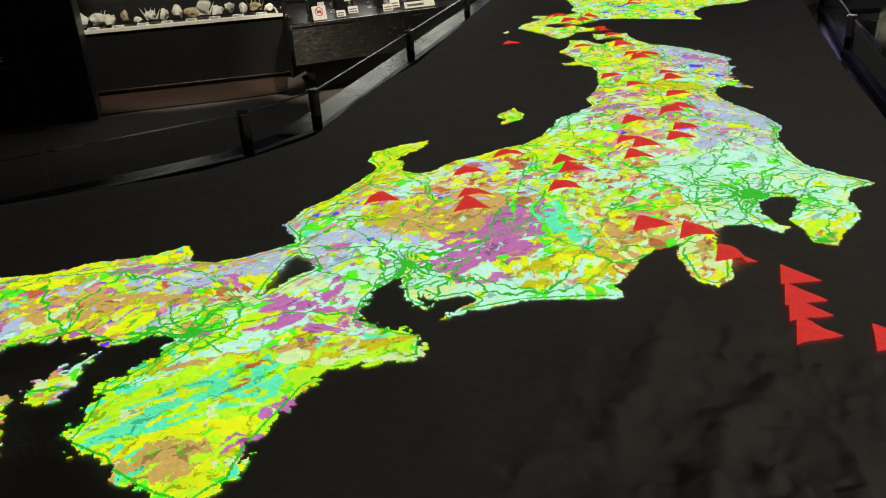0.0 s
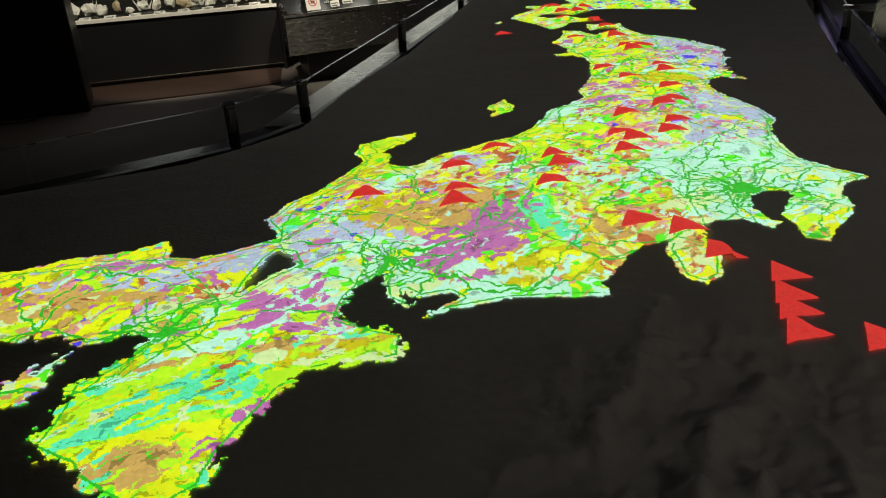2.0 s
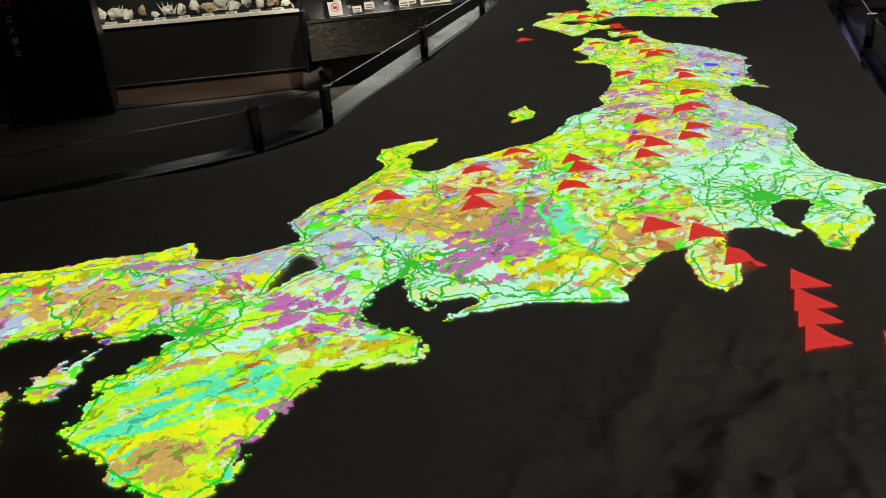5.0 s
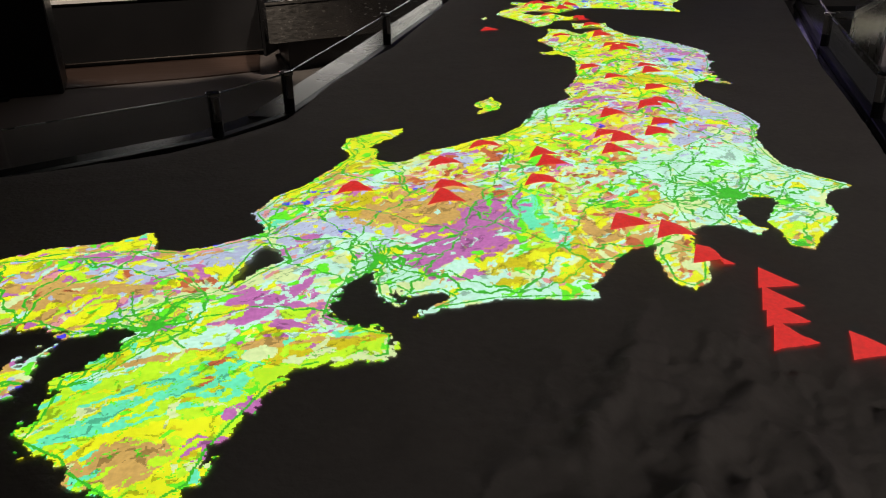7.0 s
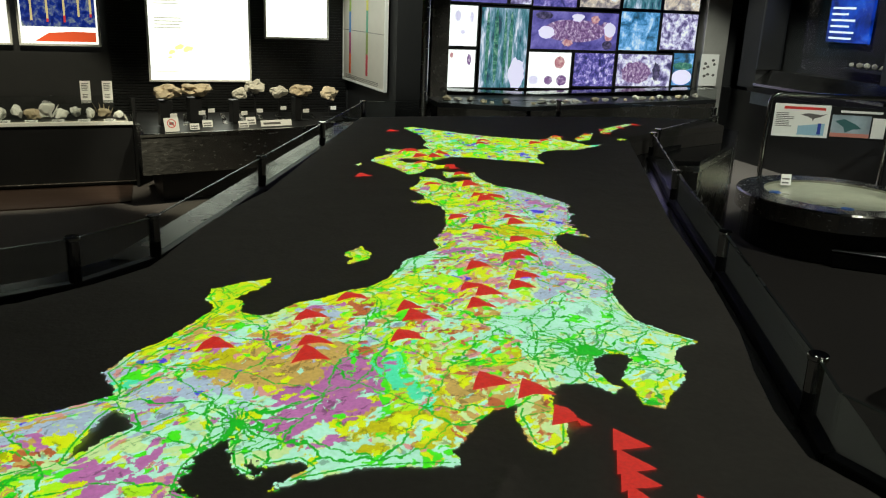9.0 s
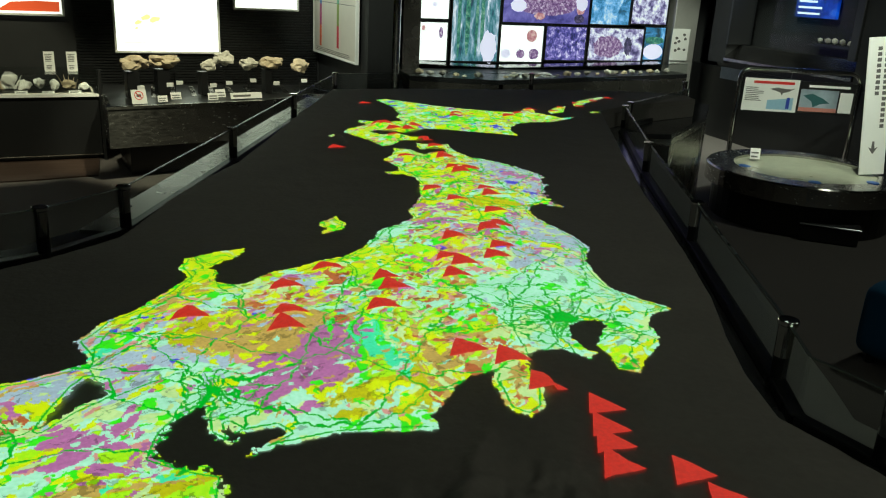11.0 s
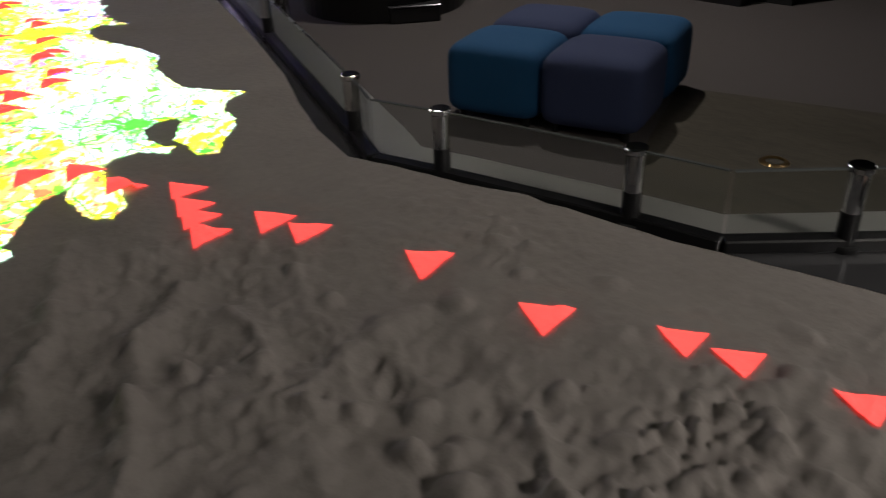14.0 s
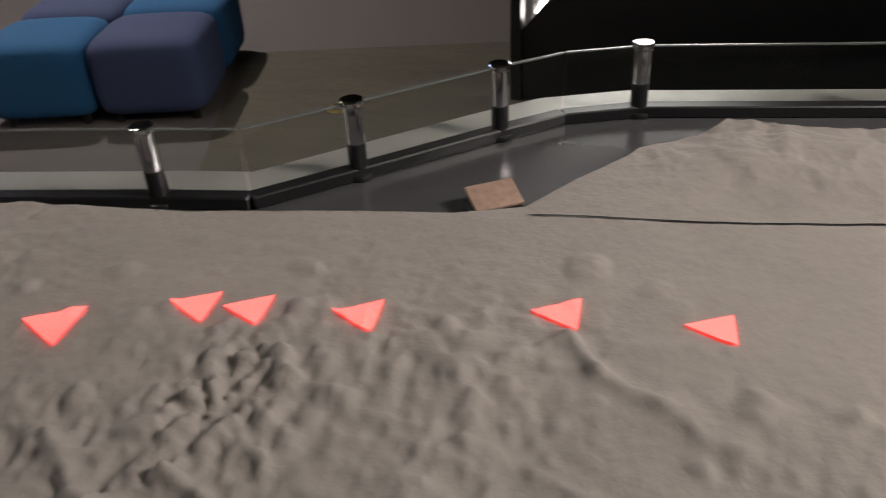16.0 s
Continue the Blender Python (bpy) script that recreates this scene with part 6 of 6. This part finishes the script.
for x in (0.05, 1.11):
    part("foot_plate", tube(0.06, 0.0, 0.012, 24, x=x), M_STEEL, arch)
for x in (0.2, 0.5, 0.7, 0.98):
    part("wire", box(x - 0.0015, -0.0015, 0.985, x + 0.0015, 0.0015, 1.06), M_STEEL, arch)
b1 = part("board", box(0.09, -0.028, 0.70, 0.575, -0.022, 0.99), M_PAPER, arch, "white board with red heading and a small drawing")
part("heading", bars(bmesh.new(), 0.17, 0.945, 0.53, 0.975, 1, -0.0285, 0.8, 1, 0.0), M_RED, b1)
part("print", bars(bmesh.new(), 0.11, 0.79, 0.27, 0.92, 8, -0.0285, 0.4, 2), M_INK, b1)
part("drawing", flat_shape([(0.32, 0.90), (0.38, 0.915), (0.50, 0.905), (0.545, 0.915), (0.49, 0.885), (0.44, 0.87), (0.43, 0.845), (0.42, 0.87), (0.38, 0.885)], -0.0285), M_INK, b1)
part("drawing", flat_shape([(0.31, 0.72), (0.54, 0.72), (0.54, 0.83), (0.31, 0.80)], -0.0285), material("pale_blue_print", (0.30, 0.48, 0.62), 0.5), b1)
part("print", box(0.48, -0.0305, 0.73, 0.51, -0.0288, 0.83), M_DARKBLUE, b1)
b2 = part("board", box(0.585, -0.028, 0.70, 1.075, -0.022, 0.985), M_BLACK, arch, "black board with a colour picture")
part("picture", box(0.595, -0.031, 0.72, 0.93, -0.0285, 0.915), material("board_picture", (0.30, 0.36, 0.42), 0.4, grain=1.2, scale=7, stain=0.8), b2)
part("drawing", flat_shape([(0.62, 0.86), (0.70, 0.88), (0.80, 0.84), (0.86, 0.80), (0.78, 0.79), (0.72, 0.76), (0.70, 0.81)], -0.0312), material("teal_print", (0.04, 0.12, 0.13), 0.5), b2)
part("drawing", box(0.595, -0.0325, 0.72, 0.93, -0.0312, 0.755), material("rose_print", (0.55, 0.22, 0.18), 0.5), b2)
part("picture", box(0.945, -0.031, 0.72, 1.06, -0.0285, 0.90), M_PAPER, b2)
part("heading", bars(bmesh.new(), 0.66, 0.935, 1.02, 0.965, 1, -0.0288, 0.7, 1, 0.0), M_PAPER, b2)
lean = empty("leaning_sign", along((4.45, 3.23), (5.05, 2.98)) @ pose(0.33, 0.03, 0.401, -3, -6, 0), "tall white leaning sign strip with vertical writing", "sign")
part("board", box(-0.09, -0.006, 0, 0.10, 0.006, 1.05, 0.002, 1), M_PAPER, lean)
bm = bmesh.new()
for col, (z0, n) in enumerate(((0.35, 15), (0.42, 9))):
    for k in range(n):
        z = 0.98 - k * 0.042
        if z > z0:
            box(0.035 - 0.055 * col, -0.008, z - 0.028, 0.065 - 0.055 * col, -0.0062, z, bm=bm)
tagged(part("writing", bm, M_INK, lean), kind="stuff")
part("arrow", flat_shape([(0.0, 0.16), (0.035, 0.215), (0.012, 0.205), (0.008, 0.26), (-0.008, 0.26), (-0.012, 0.205), (-0.035, 0.215)], -0.0065), M_INK, lean)

# ---- seats ----
POUF = 0.545


def pouf_mesh(mat_name, mat):
    """A soft square seat block with bulging sides and rounded edges."""
    bm = bmesh.new()
    bmesh.ops.create_cube(bm, size=1)
    bmesh.ops.subdivide_edges(bm, edges=bm.edges[:], cuts=9, use_grid_fill=True)
    for v in bm.verts:
        p = v.co * 2
        k = 7.0
        r = (abs(p.x) ** k + abs(p.y) ** k + abs(p.z) ** k) ** (1 / k)
        v.co = p / r / 2
        v.co = Vector((v.co.x * POUF, v.co.y * POUF, v.co.z * 0.37))
        if v.co.z > 0.1:
            v.co.z += 0.012 * (1 - (p.x ** 2 + p.y ** 2) / 2)
        v.co.z += 0.225
    for f in bm.faces:
        f.smooth = True
    return bm


SEATS = pose(3.33, 0.72, 0, 0, 0, 15)
for x, y, mat, colour in ((-0.5, 0.5, M_BLUE, "blue"), (-0.5, -0.5, M_NAVY, "grey blue"), (0.5, 0.5, M_NAVY, "grey blue"), (0.5, -0.5, M_BLUE, "blue")):
    seat = empty("pouf_seat", SEATS @ pose(x * POUF, y * POUF, 0), colour + " wool square seat block pushed against three others", "seat", "seat blocks in a square")
    part("cushion", pouf_mesh("cushion", mat), mat, seat)
    for a in (-1, 1):
        for b in (-1, 1):
            part("foot", tube(0.02, 0, 0.052, 12, x=0.19 * a, y=0.19 * b), M_BLACK, seat)

floor_ring = tagged(mesh_object("floor_outlet", ring_mesh(0.045, 0.07, 0.0, 0.008, 32), material("brass", (0.55, 0.38, 0.18), 0.3, 1.0)), "round brass floor outlet ring in the carpet", "outlet")
floor_ring.matrix_world = pose(3.21, -0.53, 0.0045)

# ---- black desk with a lit slope ----
desk = empty("light_desk", pose(3.45, -1.40, 0, 0, 0, -6), "tall black desk with a lit sloping board", "desk")


def profile(pts, x0, x1):
    bm = slab(pts, x0, x1)
    bmesh.ops.transform(bm, matrix=Matrix(((0, 0, 1, 0), (1, 0, 0, 0), (0, 1, 0, 0), (0, 0, 0, 1))), verts=bm.verts)
    bmesh.ops.recalc_face_normals(bm, faces=bm.faces)
    return bm


part("side_panel", profile([(0.0, 0.0), (0.0, 0.35), (-1.55, 2.2), (-4.2, 2.2), (-4.2, 0.0)], 0.0, 0.06), M_BLACKWALL, desk)
part("edge_post", box(-0.02, 0.0, 0.0, 0.06, 0.05, 2.2), M_BLACK, desk)
part("body", box(0.20, -4.2, 0.0, 1.5, 0.0, 2.2), M_BLACK, desk)
board = part("lit_board", box(0.16, -2.2, 0.2, 0.196, -0.005, 2.15), material("grey_board", (0.45, 0.43, 0.42), 0.4), desk, "pale upright board")
for r in range(12):
    for c in range(12):
        y, z = -0.08 - 0.14 * c - 0.07 * (r % 2), 0.40 + 0.12 * r
        if z > 0.30 - 1.19 * y:
            bm = tube(0.055, 0, 0.006, 6)
            bmesh.ops.transform(bm, matrix=pose(0.158, y, z, 0, -90, 0), verts=bm.verts)
            part("light_window", bm, M_BACKLIT, board)
